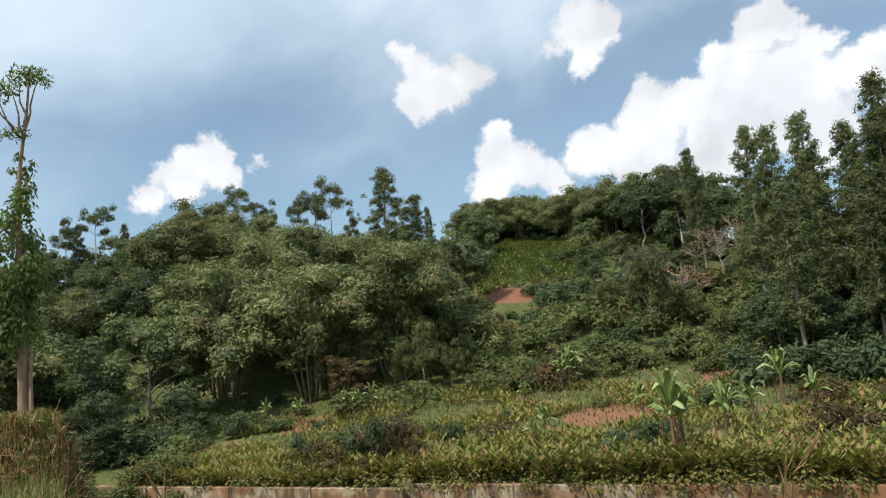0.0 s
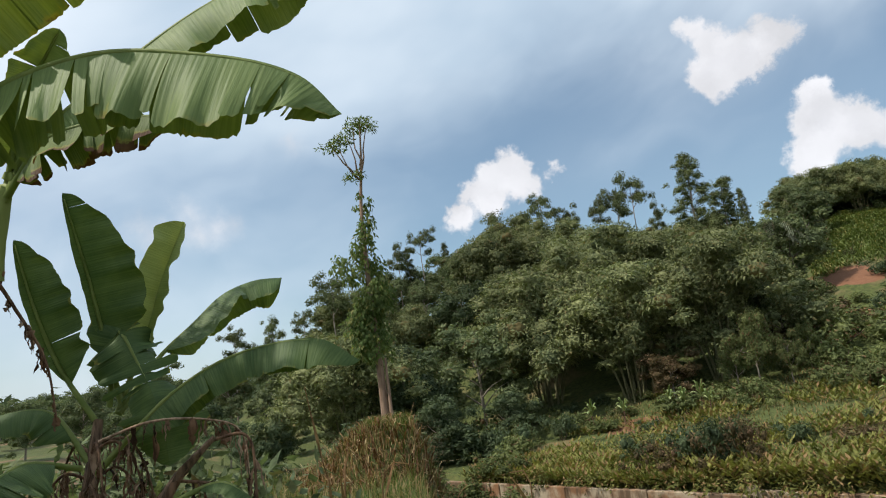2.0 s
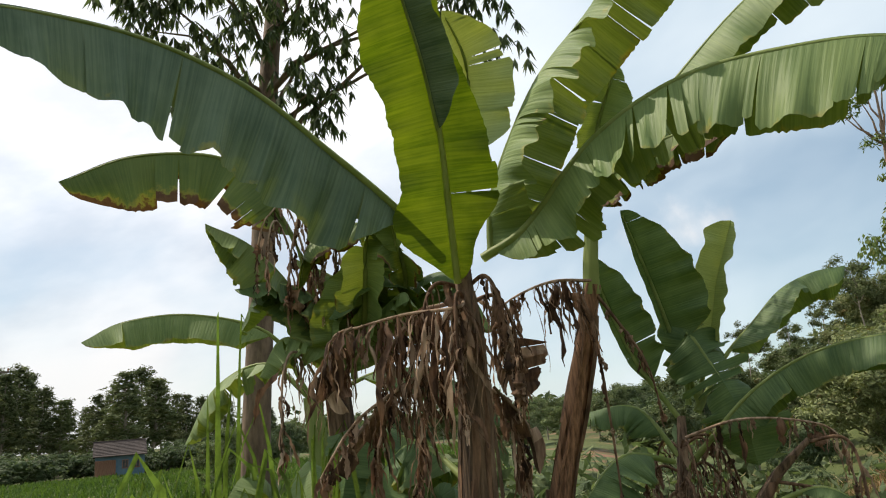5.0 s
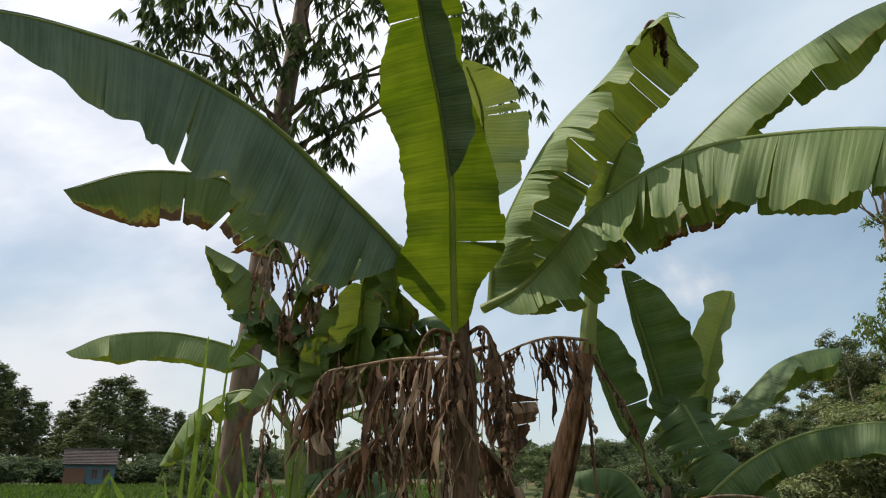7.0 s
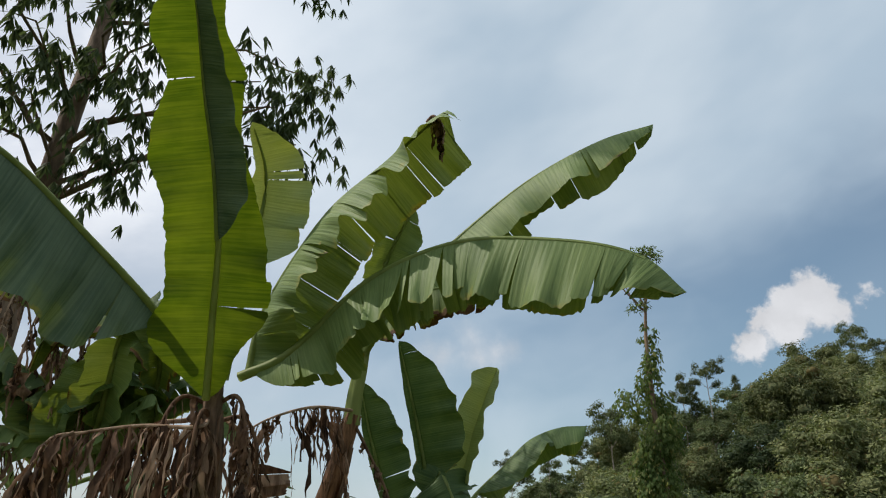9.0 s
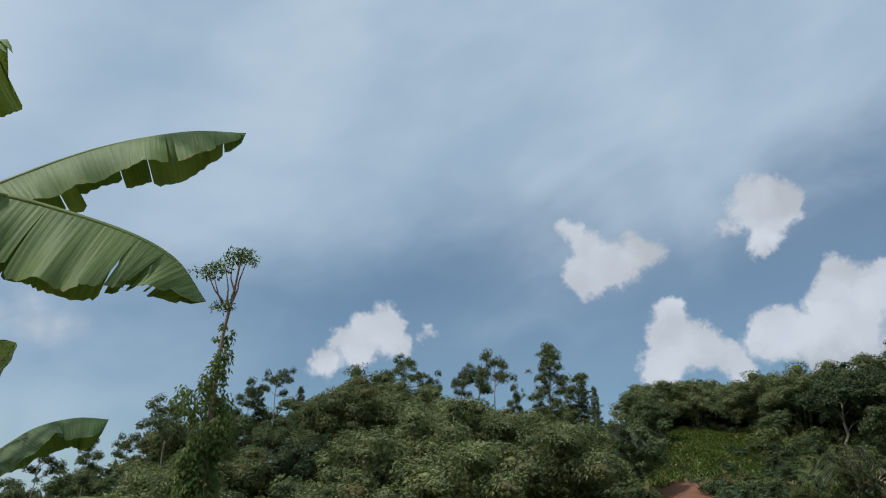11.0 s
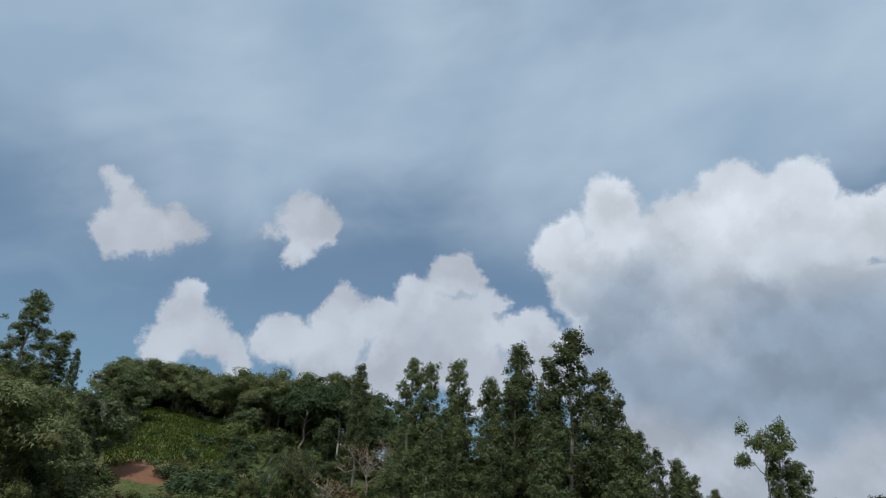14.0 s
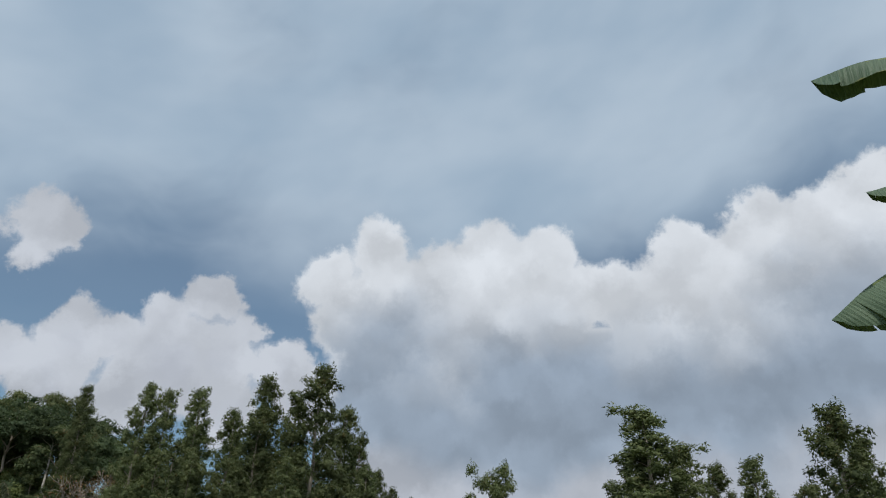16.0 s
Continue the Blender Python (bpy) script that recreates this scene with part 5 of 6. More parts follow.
def near_tree():
    rng = np.random.default_rng(95)
    ob = thing("shade_tree", "tall tree with a bare brown trunk and dark hanging leaves", "tree")
    ob.location = (-4.85, 0.50, float(ground(-4.85, 0.5)))
    o = np.array(ob.location)
    trunk = spline(np.array([(-4.85, 0.50, -0.2), (-4.84, 0.52, 1.64), (-4.78, 0.57, 2.75), (-4.81, 0.61, 3.55), (-4.80, 0.66, 4.40), (-4.88, 0.75, 5.30), (-4.90, 0.80, 6.6), (-4.8, 0.8, 8.2)]) - o, 30)
    pieces = [tube(trunk, np.interp(np.linspace(0, 1, 30), [0, 0.15, 0.5, 1], [0.125, 0.095, 0.07, 0.03]), 12)]
    clusters = [(-4.54, -0.10, 4.37), (-4.33, 0.15, 4.67), (-4.44, 0.35, 4.29), (-3.88, 0.65, 4.82), (-4.16, 0.91, 4.35), (-4.29, 0.84, 3.97), (-4.49, 0.76, 3.84), (-3.82, 1.65, 4.43),
                (-3.87, 1.54, 4.61), (-3.86, 1.84, 4.24), (-4.18, 0.25, 5.01), (-4.01, 0.91, 4.74), (-4.63, 0.10, 4.19), (-4.52, 0.65, 4.65), (-4.40, -0.18, 4.59), (-4.10, -0.04, 4.82)]
    clusters += [(-4.8 + rng.normal(0, 0.8), 0.7 + rng.normal(0, 0.8), rng.uniform(5.3, 8.2)) for i in range(22)]
    spots = []
    for c in clusters:
        c = np.array(c) - o
        k = int(np.clip(np.searchsorted(trunk[:, 2], c[2] - 0.5), 8, 28))
        pieces.append(tube(bend(trunk[k], c, 0.08, 6, rng, 0.03), np.linspace(0.018, 0.004, 6), 5))
        spots.append((*c, rng.uniform(0.26, 0.42)))
    part("trunk", mesh_of("trunk", *join(pieces), SHADE_BARK, True), ob)
    part("crown", mesh_of("crown", *hanging_leaves(rng, spots, 50, 0.115, 0.022), SHADE), ob)
    twig = spline(np.array([(-4.80, 0.64, 3.75), (-4.40, 0.95, 3.95), (-4.05, 1.30, 4.25), (-3.86, 1.62, 4.45)]) - o, 10)
    part("branch", mesh_of("branch", *tube(twig, np.linspace(0.022, 0.006, 10), 6), SHADE_BARK), ob)


near_tree()


# ---------------------------------------------------------------- retaining wall
def concrete():
    m, n = material("stained_concrete")
    where = n.vec("ADD", n.add("ShaderNodeTexCoord").outputs["Object"], n.vec("SCALE", (7.0, 3.0, 1.0), scale=n.math("MULTIPLY", n.add("ShaderNodeObjectInfo").outputs["Random"], 9.0)))
    run = n.noise(n.vec("MULTIPLY", where, (1, 1, 0.3)), 1.6, 6.0, 0.7)
    blot, fine = n.noise(where, 0.9, 5.0, 0.6), n.noise(where, 18.0, 5.0)
    colour = n.mix(n.ramp(blot, 0.40, 0.60), (0.36, 0.30, 0.21, 1), (0.22, 0.115, 0.058, 1))
    colour = n.mix(n.ramp(run, 0.44, 0.62, 0.0, 0.9), colour, (0.10, 0.065, 0.04, 1))
    colour = n.vec("SCALE", colour, scale=n.ramp(n.add("ShaderNodeObjectInfo").outputs["Random"], 0, 1, 0.8, 1.15, False))
    return finish(m, n, colour, 0.9, fine, 0.4, 0.01)


CONCRETE = concrete()


def box(size, bevel=0.01):
    bm = bmesh.new()
    bmesh.ops.create_cube(bm, size=1.0, matrix=Matrix.Diagonal((*size, 1)))
    if bevel:
        bmesh.ops.bevel(bm, geom=bm.edges[:], offset=bevel, segments=1, affect="EDGES")
    return bm


def from_bm(name, bm, mat):
    me = bpy.data.meshes.new(name)
    bm.to_mesh(me)
    bm.free()
    me.materials.append(mat)
    return me


def retaining_wall():
    ob = tagged(new("retaining_wall"), "weathered stained concrete retaining wall below the field", "wall", kind="structure")
    turn = math.atan2(WALL_DIR.y, WALL_DIR.x)
    total = (WALL_B - WALL_A).length + 10
    step = 4.2
    panel = from_bm("wall_panel", box((step - 0.02, 0.28, 2.2), 0.03), CONCRETE)
    post = from_bm("wall_post", box((0.34, 0.40, 2.4), 0.02), CONCRETE)
    for i in range(-1, int(total / step)):
        s = (i + 0.5) * step
        at = WALL_A + WALL_DIR * s
        jog = -0.25 if i < 3 else 0.0
        sink = -0.16 if i < 3 else (-0.05 if i < 6 else -0.02 * (i - 5))
        base = Vector((at.x + WALL_OUT[0] * jog, at.y + WALL_OUT[1] * jog, WALL_TOP + sink))
        for name, me, lift in (("wall_panel", panel, -1.10),):
            o = new(name, me)
            o.parent = ob
            o.matrix_local = Matrix.Translation(base + Vector((0, 0, lift))) @ Matrix.Rotation(turn + 0.01 * math.sin(i * 2.3), 4, "Z")
        if i in (3, 7):
            o = new("wall_post", post)
            o.parent = ob
            o.matrix_local = Matrix.Translation(base + Vector((-WALL_DIR.x * step / 2, -WALL_DIR.y * step / 2, -1.02))) @ Matrix.Rotation(turn, 4, "Z")


retaining_wall()


# ---------------------------------------------------------------- house, poles and far trees across the rice field
ROOF = plain("roof_tiles", (0.035, 0.028, 0.026), (0.085, 0.066, 0.060), 5.0, 0.85, 0.5, (1, 1, 3))
TEAL = plain("teal_plaster", (0.055, 0.11, 0.15), (0.10, 0.17, 0.21), 3.0, 0.85, 0.2)
TIMBER = plain("brown_timber", (0.12, 0.06, 0.035), (0.24, 0.13, 0.08), 6.0, 0.7, 0.3, (4, 1, 0.4))
DARK_GLASS = plain("dark_window_glass", (0.02, 0.025, 0.03), (0.05, 0.055, 0.06), 2.0, 0.15, 0.0, gloss=0.6)
POLE_WOOD = plain("weathered_pole", (0.06, 0.05, 0.045), (0.16, 0.13, 0.11), 8.0, 0.85, 0.3, (1, 1, 0.1))


def house():
    ob = thing("house", "small teal-plastered house with brown tiled gable roof", "house")
    p = place(90.5, 75)
    ob.location = p
    ob.rotation_euler, ob.scale = (0, 0, radians(92)), (0.78, 0.78, 0.80)
    w, d, h, ridge = 5.3, 5.0, 2.5, 3.95
    bm = bmesh.new()
    for x in (-w / 2, w / 2):
        for y, z in ((-d / 2, -0.4), (d / 2, -0.4), (d / 2, h), (0, ridge - 0.1), (-d / 2, h)):
            bm.verts.new((x, y, z))
    bm.verts.ensure_lookup_table()
    v = bm.verts
    bm.faces.new([v[i] for i in (0, 1, 2, 3, 4)])
    bm.faces.new([v[i] for i in (9, 8, 7, 6, 5)])
    for i in range(5):
        j = (i + 1) % 5
        bm.faces.new([v[i + 5], v[j + 5], v[j], v[i]])
    bmesh.ops.recalc_face_normals(bm, faces=bm.faces[:])
    part("wall", from_bm("wall", bm, TEAL), ob)
    for s in (-1, 1):
        run, rise = d / 2 + 0.35, ridge - h + 0.25
        bm = box((w + 0.5, math.hypot(run, rise) + 0.05, 0.10), 0.015)
        slab = part("roof", from_bm("roof", bm, ROOF), ob)
        slab.location, slab.rotation_euler = (0, s * run / 2, ridge - rise / 2 + 0.06), (-s * math.atan2(rise, run), 0, 0)
        lath = from_bm("tile_course", box((w + 0.5, 0.05, 0.05), 0.01), ROOF)
        for k in range(9):
            o = new("tile_course", lath)
            o.parent = slab
            o.location = (0, (k - 4) * 0.33, 0.065)
    bm = box((w + 0.55, 0.26, 0.14), 0.03)
    part("ridge_cap", from_bm("ridge_cap", bm, ROOF), ob).location = (0, 0, ridge + 0.12)
    for x, y, z, sx, sz, name in ((-1.55, -d / 2, 0.95, 2.2, 1.9, "door"), (1.75, -d / 2, 1.35, 0.7, 0.9, "window"), (0.55, -d / 2, 1.35, 0.6, 0.9, "window")):
        o = part(name, from_bm(name, box((sx, 0.09, sz), 0.01), TIMBER if name == "door" else DARK_GLASS), ob)
        o.location = (x, y - 0.03, z)
        if name == "window":
            for dx, dz, fx, fz in ((0, sz / 2, sx + 0.1, 0.07), (0, -sz / 2, sx + 0.1, 0.07), (-sx / 2, 0, 0.07, sz), (sx / 2, 0, 0.07, sz), (0, 0, 0.05, sz)):
                part("window_frame", from_bm("window_frame", box((fx, 0.14, fz), 0.005), TIMBER), o).location = (dx, -0.01, dz)
        else:
            for k in range(5):
                part("door_board", from_bm("door_board", box((0.38, 0.03, sz - 0.1), 0.01), TIMBER), o).location = (-0.88 + k * 0.44, -0.055, 0)


house()


def utility_pole(az, r, top_el, wires_to=None):
    p = place(az, r)
    high = 1.6 + r * math.tan(radians(top_el)) - p.z
    ob = thing("utility_pole", "dark utility pole with a crossarm and wires", "utility pole")
    ob.location = p
    part("pole", mesh_of("pole", *tube([(0, 0, -0.5), (0, 0, high * 0.5), (0.05, 0, high)], [0.14, 0.12, 0.09], 10), POLE_WOOD), ob)
    arm = part("crossarm", from_bm("crossarm", box((0.12, 2.6, 0.14), 0.01), POLE_WOOD), ob)
    arm.location = (0.12, 0, high - 0.35)
    for y in (-1.2, 0.0, 1.2):
        part("insulator", mesh_of("insulator", *tube([(0, 0, 0), (0, 0, 0.12), (0, 0, 0.2), (0, 0, 0.26)], [0.05, 0.07, 0.05, 0.02], 8), CONCRETE), arm).location = (0, y, 0.07)
        if wires_to is not None:
            a = np.array([0.12, y, high - 0.05])
            part("wire", mesh_of("wire", *tube(bend(a, a + np.array(wires_to), -0.8, 14), np.full(14, 0.012), 4), POLE_WOOD), ob)


utility_pole(98.9, 60, 7.6, (22.0, -34.0, 1.0))

scatter_far = models(broad_tree, (89,), DEEP, label="dark tree beside the rice field")
for i in range(22):
    put(scatter_far[0], place(79 + 30 * (i + wood.random()) / 22, wood.uniform(80, 92), -0.2), wood.uniform(0.5, 0.9), i, wood.uniform(0.3, 0.6))
far_trees = models(eucalypt, (87, 88), 13.0, 0.6)
for i in range(36):
    az = 79 + 30 * (i + wood.random()) / 36
    r = wood.uniform(92, 118)
    el = float(np.interp(az, [79, 85, 87.5, 89.5, 91.5, 93.2, 95, 97.3, 100, 109], [3.8, 5.2, 6.4, 7.9, 6.8, 4.8, 6.8, 8.2, 7.6, 6.8])) * wood.uniform(0.85, 1.0)
    stand(wood.choice(far_trees), az, r, max(el, 2.6), 13.4, wood.uniform(1.3, 2.0))


# ---------------------------------------------------------------- plants on the field
def far_banana(seed):
    rng = np.random.default_rng(seed)
    ob = thing("banana_plant", "banana plant with a fan of pale torn leaves", "banana plant", "banana plants on the field")
    part("stem", mesh_of("stem", *tube([(0, 0, -0.2), (0.03, 0, 0.7), (0.05, 0.02, 1.35)], [0.085, 0.065, 0.045], 8), STEM_DARK), ob)
    for i in range(10):
        a = i * 2.4 + rng.uniform(-0.4, 0.4)
        up = i / 9
        reach, rise = rng.uniform(0.75, 1.05) * (1 - 0.62 * up), (0.35 + 0.95 * up) * rng.uniform(0.85, 1.15)
        out = np.array([math.cos(a), math.sin(a), 0])
        p0 = np.array([0.05, 0.02, 1.25])
        pts = [p0, p0 + out * reach * 0.3 + [0, 0, rise * 0.7], p0 + out * reach * 0.7 + [0, 0, rise], p0 + out * reach * 1.15 + [0, 0, rise * (0.55 + 0.4 * up)]]
        banana_leaf(ob, pts, rng.uniform(0.11, 0.17), (LEAF, LEAF_PALE, LEAF, LEAF_SCORCHED, LEAF)[i % 5], (30, 35), 15, (5, 5), 0.22, 0.5, seed=seed * 10 + i, n=26, rib=0.025, taper=0.35)
    for i in range(3):
        a = i * 2.1 + 0.5
        out = np.array([math.cos(a), math.sin(a), 0])
        dry_leaf(ob, [(0.05, 0.02, 1.2), np.array([0.05, 0.02, 1.2]) + out * 0.2, np.array([0.05, 0.02, 0.9]) + out * 0.3, np.array([0.05, 0.02, 0.4]) + out * 0.28], 0.3, seed * 20 + i, 10)
    return ob


fans = models(far_banana, (101, 102, 103))
for px_az, px_el, tall in ((-5.5, -4.9, 1.6), (-16.7, -10.0, 3.6), (-17.3, -9.6, 3.0), (-20.4, -8.6, 2.6), (-24.6, -6.0, 2.9), (-9.2, -3.6, 2.8), (-9.9, -3.5, 2.4), (-8.6, -3.8, 2.2), (-6.8, -7.8, 1.9), (-5.9, -8.3, 1.5),
                           (9.0, -4.4, 1.9), (8.0, -4.3, 1.8), (6.8, -4.2, 2.0), (6.2, -4.4, 1.6), (15.0, -4.8, 2.0), (12.6, -4.6, 1.9), (-14.4, -6.4, 1.9), (-22.5, -7.2, 2.0), (-26.6, -7.0, 2.2)):
    r = on_ground(px_az, px_el)
    put(fans[int(abs(px_az) * 7) % 3], place(px_az, r, -0.05), tall / 2.7, px_az, tall / 2.7)

bushes = models(shrub, (111, 112), DEEP, "dark rounded bush at the field's edge", 1000, 0.19)
for i in range(34):
    size = wood.uniform(1.0, 1.7)
    put(bushes[i % 2], place(78.5 + 31 * (i + wood.random()) / 34, wood.uniform(77, 84), -0.1), size * 1.5, i, size)
rust_bush = models(shrub, (113,), RUST, "reddish-brown bush at the field's edge", 1500, 0.15)
for model, az, el, wide, tall in ((bushes[0], 5.6, -8.6, 1.0, 1.4), (bushes[1], 8.4, -8.4, 0.8, 1.1), (rust_bush[0], 6.6, -8.7, 0.8, 1.0), (bushes[1], 11.9, -7.4, 0.6, 0.7), (bushes[0], 0.8, -7.0, 0.55, 0.6), (rust_bush[0], 10.4, -8.6, 0.75, 0.9),
                                  (rust_bush[0], 4.7, -8.7, 0.8, 1.3), (bushes[1], -12.0, -9.6, 0.6, 0.7), (bushes[0], 17.6, -5.2, 0.8, 1.0), (bushes[0], -15.4, -8.8, 0.9, 0.8), (bushes[1], 21.5, -6.0, 0.9, 1.0), (bushes[0], 24.0, -6.0, 1.0, 1.2)):
    put(model, place(az, on_ground(az, el), 0.0), wide, az * 3, tall)
thin = models(broad_tree, (121, 122), SHRUB, 6.0, "slim young tree with a pale bare trunk")
for az, el, tall in ((2.4, -2.8, 4.6), (3.9, -2.9, 3.6), (0.2, -2.6, 3.0), (-1.2, -2.0, 3.2), (-16.2, 0.1, 6.0), (-13.0, 1.5, 3.5), (-18.9, 0.5, 3.2)):
    put(thin[int(abs(az)) % 2], place(az, on_ground(az, el) - 0.5, -0.1), tall / 6.4 * 0.6, az, tall / 6.4)


def palm(seed):
    """A ragged sugar palm: stout trunk and drooping pinnate fronds."""
    rng = np.random.default_rng(seed)
    ob = thing("palm_tree", "shaggy grey-green palm with drooping fronds", "palm", "palms on the slope")
    part("trunk", mesh_of("trunk", *tube([(0, 0, -0.3), (0.1, 0, 1.6), (0.15, 0.05, 3.2)], [0.22, 0.18, 0.16], 9), BROWN_BARK), ob)
    for i in range(15):
        a = i * 2.4
        out = np.array([math.cos(a), math.sin(a), 0])
        rise, reach = rng.uniform(-0.1, 1.9), rng.uniform(1.3, 2.0)
        line = spline([(0.15, 0.05, 3.1), np.array([0.15, 0.05, 3.1]) + out * reach * 0.5 + [0, 0, rise], np.array([0.15, 0.05, 3.1]) + out * reach + [0, 0, rise * 0.75 - 0.3]], 24)
        k = np.repeat(np.arange(3, 24), 4)
        ahead = np.gradient(line, axis=0)[k]
        side = np.where(np.arange(len(k)) % 2 == 0, 1, -1)[:, None] * np.cross(ahead, [0, 0, 1.0])
        v, f = leaf_quads(line[k], unit(side) + unit(ahead) * 0.7 + [0, 0, -0.55], np.tile([0, 0, 1.0], (len(k), 1)), rng.uniform(0.4, 0.7, len(k)), np.full(len(k), 0.06))
        frond = part("frond", mesh_of("frond", v, f, PALM), ob)
        part("rachis", mesh_of("rachis", *tube(line[::3], np.linspace(0.03, 0.008, 8), 4), BROWN_BARK), frond)
    return ob


palms = models(palm, (131, 132))
for az, el, s in ((-16.4, 0.0, 1.30), (-0.4, 2.6, 1.45), (0.9, 2.2, 1.25)):
    put(palms[int(abs(az)) % 2], place(az, on_ground(az, el)), s, az, s)


def bare_tree(seed, height=4.5, leaves=None):
    rng = np.random.default_rng(seed)
    ob = thing("bare_tree", "pale leafless tree with a fan of fine twigs", "tree")
    pieces, ends = limbs(rng, height * 0.55, 0.09, 9, 1.6, 0.5)
    twigs = []
    for e in ends:
        for k in range(9):
            tip = e + unit(rng.normal(0, 1, 3) + [0, 0, 0.9]) * rng.uniform(0.5, 1.1)
            twigs.append(tube(bend(e, tip, 0.05, 4, rng, 0.04), np.linspace(0.02, 0.008, 4), 4))
    part("trunk", mesh_of("trunk", *join(pieces), PALE_BARK), ob)
    part("twig_crown", mesh_of("twig_crown", *join(twigs), PALE_BARK), ob)
    lobes = [(e[0], e[1], e[2] + 0.4, 0.6, 0.7) for e in ends]
    part("foliage", mesh_of("foliage", *heap(rng, lobes, 260, 0.16, 0.07, 0.2), STRAW), ob)
    return ob


leafless = models(bare_tree, (141,))
for az, el, s in ((-21.8, 3.0, 1.6), (-18.6, 1.0, 1.2), (-23.0, 5.0, 1.2)):
    put(leafless[0], place(az, on_ground(az, el)), s, az, s)


def white_trunk_tree():
    rng = np.random.default_rng(145)
    ob = thing("white_trunk_tree", "dark-crowned tree with a tall bare white trunk", "tree")
    ob.location = place(-19.3, on_ground(-19.3, 6.0))
    pieces, ends = limbs(rng, 7.0, 0.13, 12, 1.9, 0.62, (-0.5, 0))
    lobes = [(e[0] + d[0], e[1] + d[1], e[2] + d[2], rng.uniform(0.5, 0.9), 0.8) for e in ends for d in rng.normal(0, 0.4, (3, 3))]
    part("trunk", mesh_of("trunk", *join(pieces), plain("white_bark", (0.38, 0.35, 0.30), (0.62, 0.58, 0.52), 8.0, 0.8, 0.2)), ob)
    part("crown", mesh_of("crown", *heap(rng, lobes, 4200, 0.28, 0.12, 0.5, -0.6, 0.4), DEEP), ob)


white_trunk_tree()
for ob in MODELS:
    for o in (*ob.children_recursive, ob):
        bpy.data.objects.remove(o)


# ---------------------------------------------------------------- uncounted plants
def blades(rng, base, length, width, lean=0.35, droop=0.5):
    """Grass blades of two quads each, bending over."""
    n = len(base)
    a = rng.uniform(0, 6.28, n)
    out = np.stack([np.cos(a), np.sin(a), np.zeros(n)], 1)
    side = np.stack([-np.sin(a), np.cos(a), np.zeros(n)], 1)
    length, width = np.reshape(length, (-1, 1)), np.reshape(width, (-1, 1))
    tilt = rng.uniform(0.1, 1.0, (n, 1)) * lean
    mid = base + out * tilt * length * 0.5 + [0, 0, 1] * length * 0.55
    tip = mid + out * (tilt + droop) * length * 0.45 + [0, 0, 1] * length * (0.42 - droop * 0.5)
    v = np.stack([base - side * width / 2, base + side * width / 2, mid + side * width * 0.4, mid - side * width * 0.4, tip + side * width * 0.06, tip - side * width * 0.06], 1).reshape(-1, 3)
    k = np.arange(n)[:, None] * 6
    return v, np.concatenate([k + [0, 1, 2, 3], k + [3, 2, 4, 5]], 0)


def spots_on(rng, n, az0, az1, r0, r1, power=0.5):
    az = np.radians(rng.uniform(az0, az1, n))
    r = r0 + (r1 - r0) * rng.random(n) ** power
    x, y = -r * np.sin(az), r * np.cos(az)
    return np.stack([x, y, ground(x, y) - 0.02], 1)


def stuff(name, label, category, verts, faces, mat):
    tagged(new(name, mesh_of(name, verts, faces, mat)), label, category, kind="stuff")


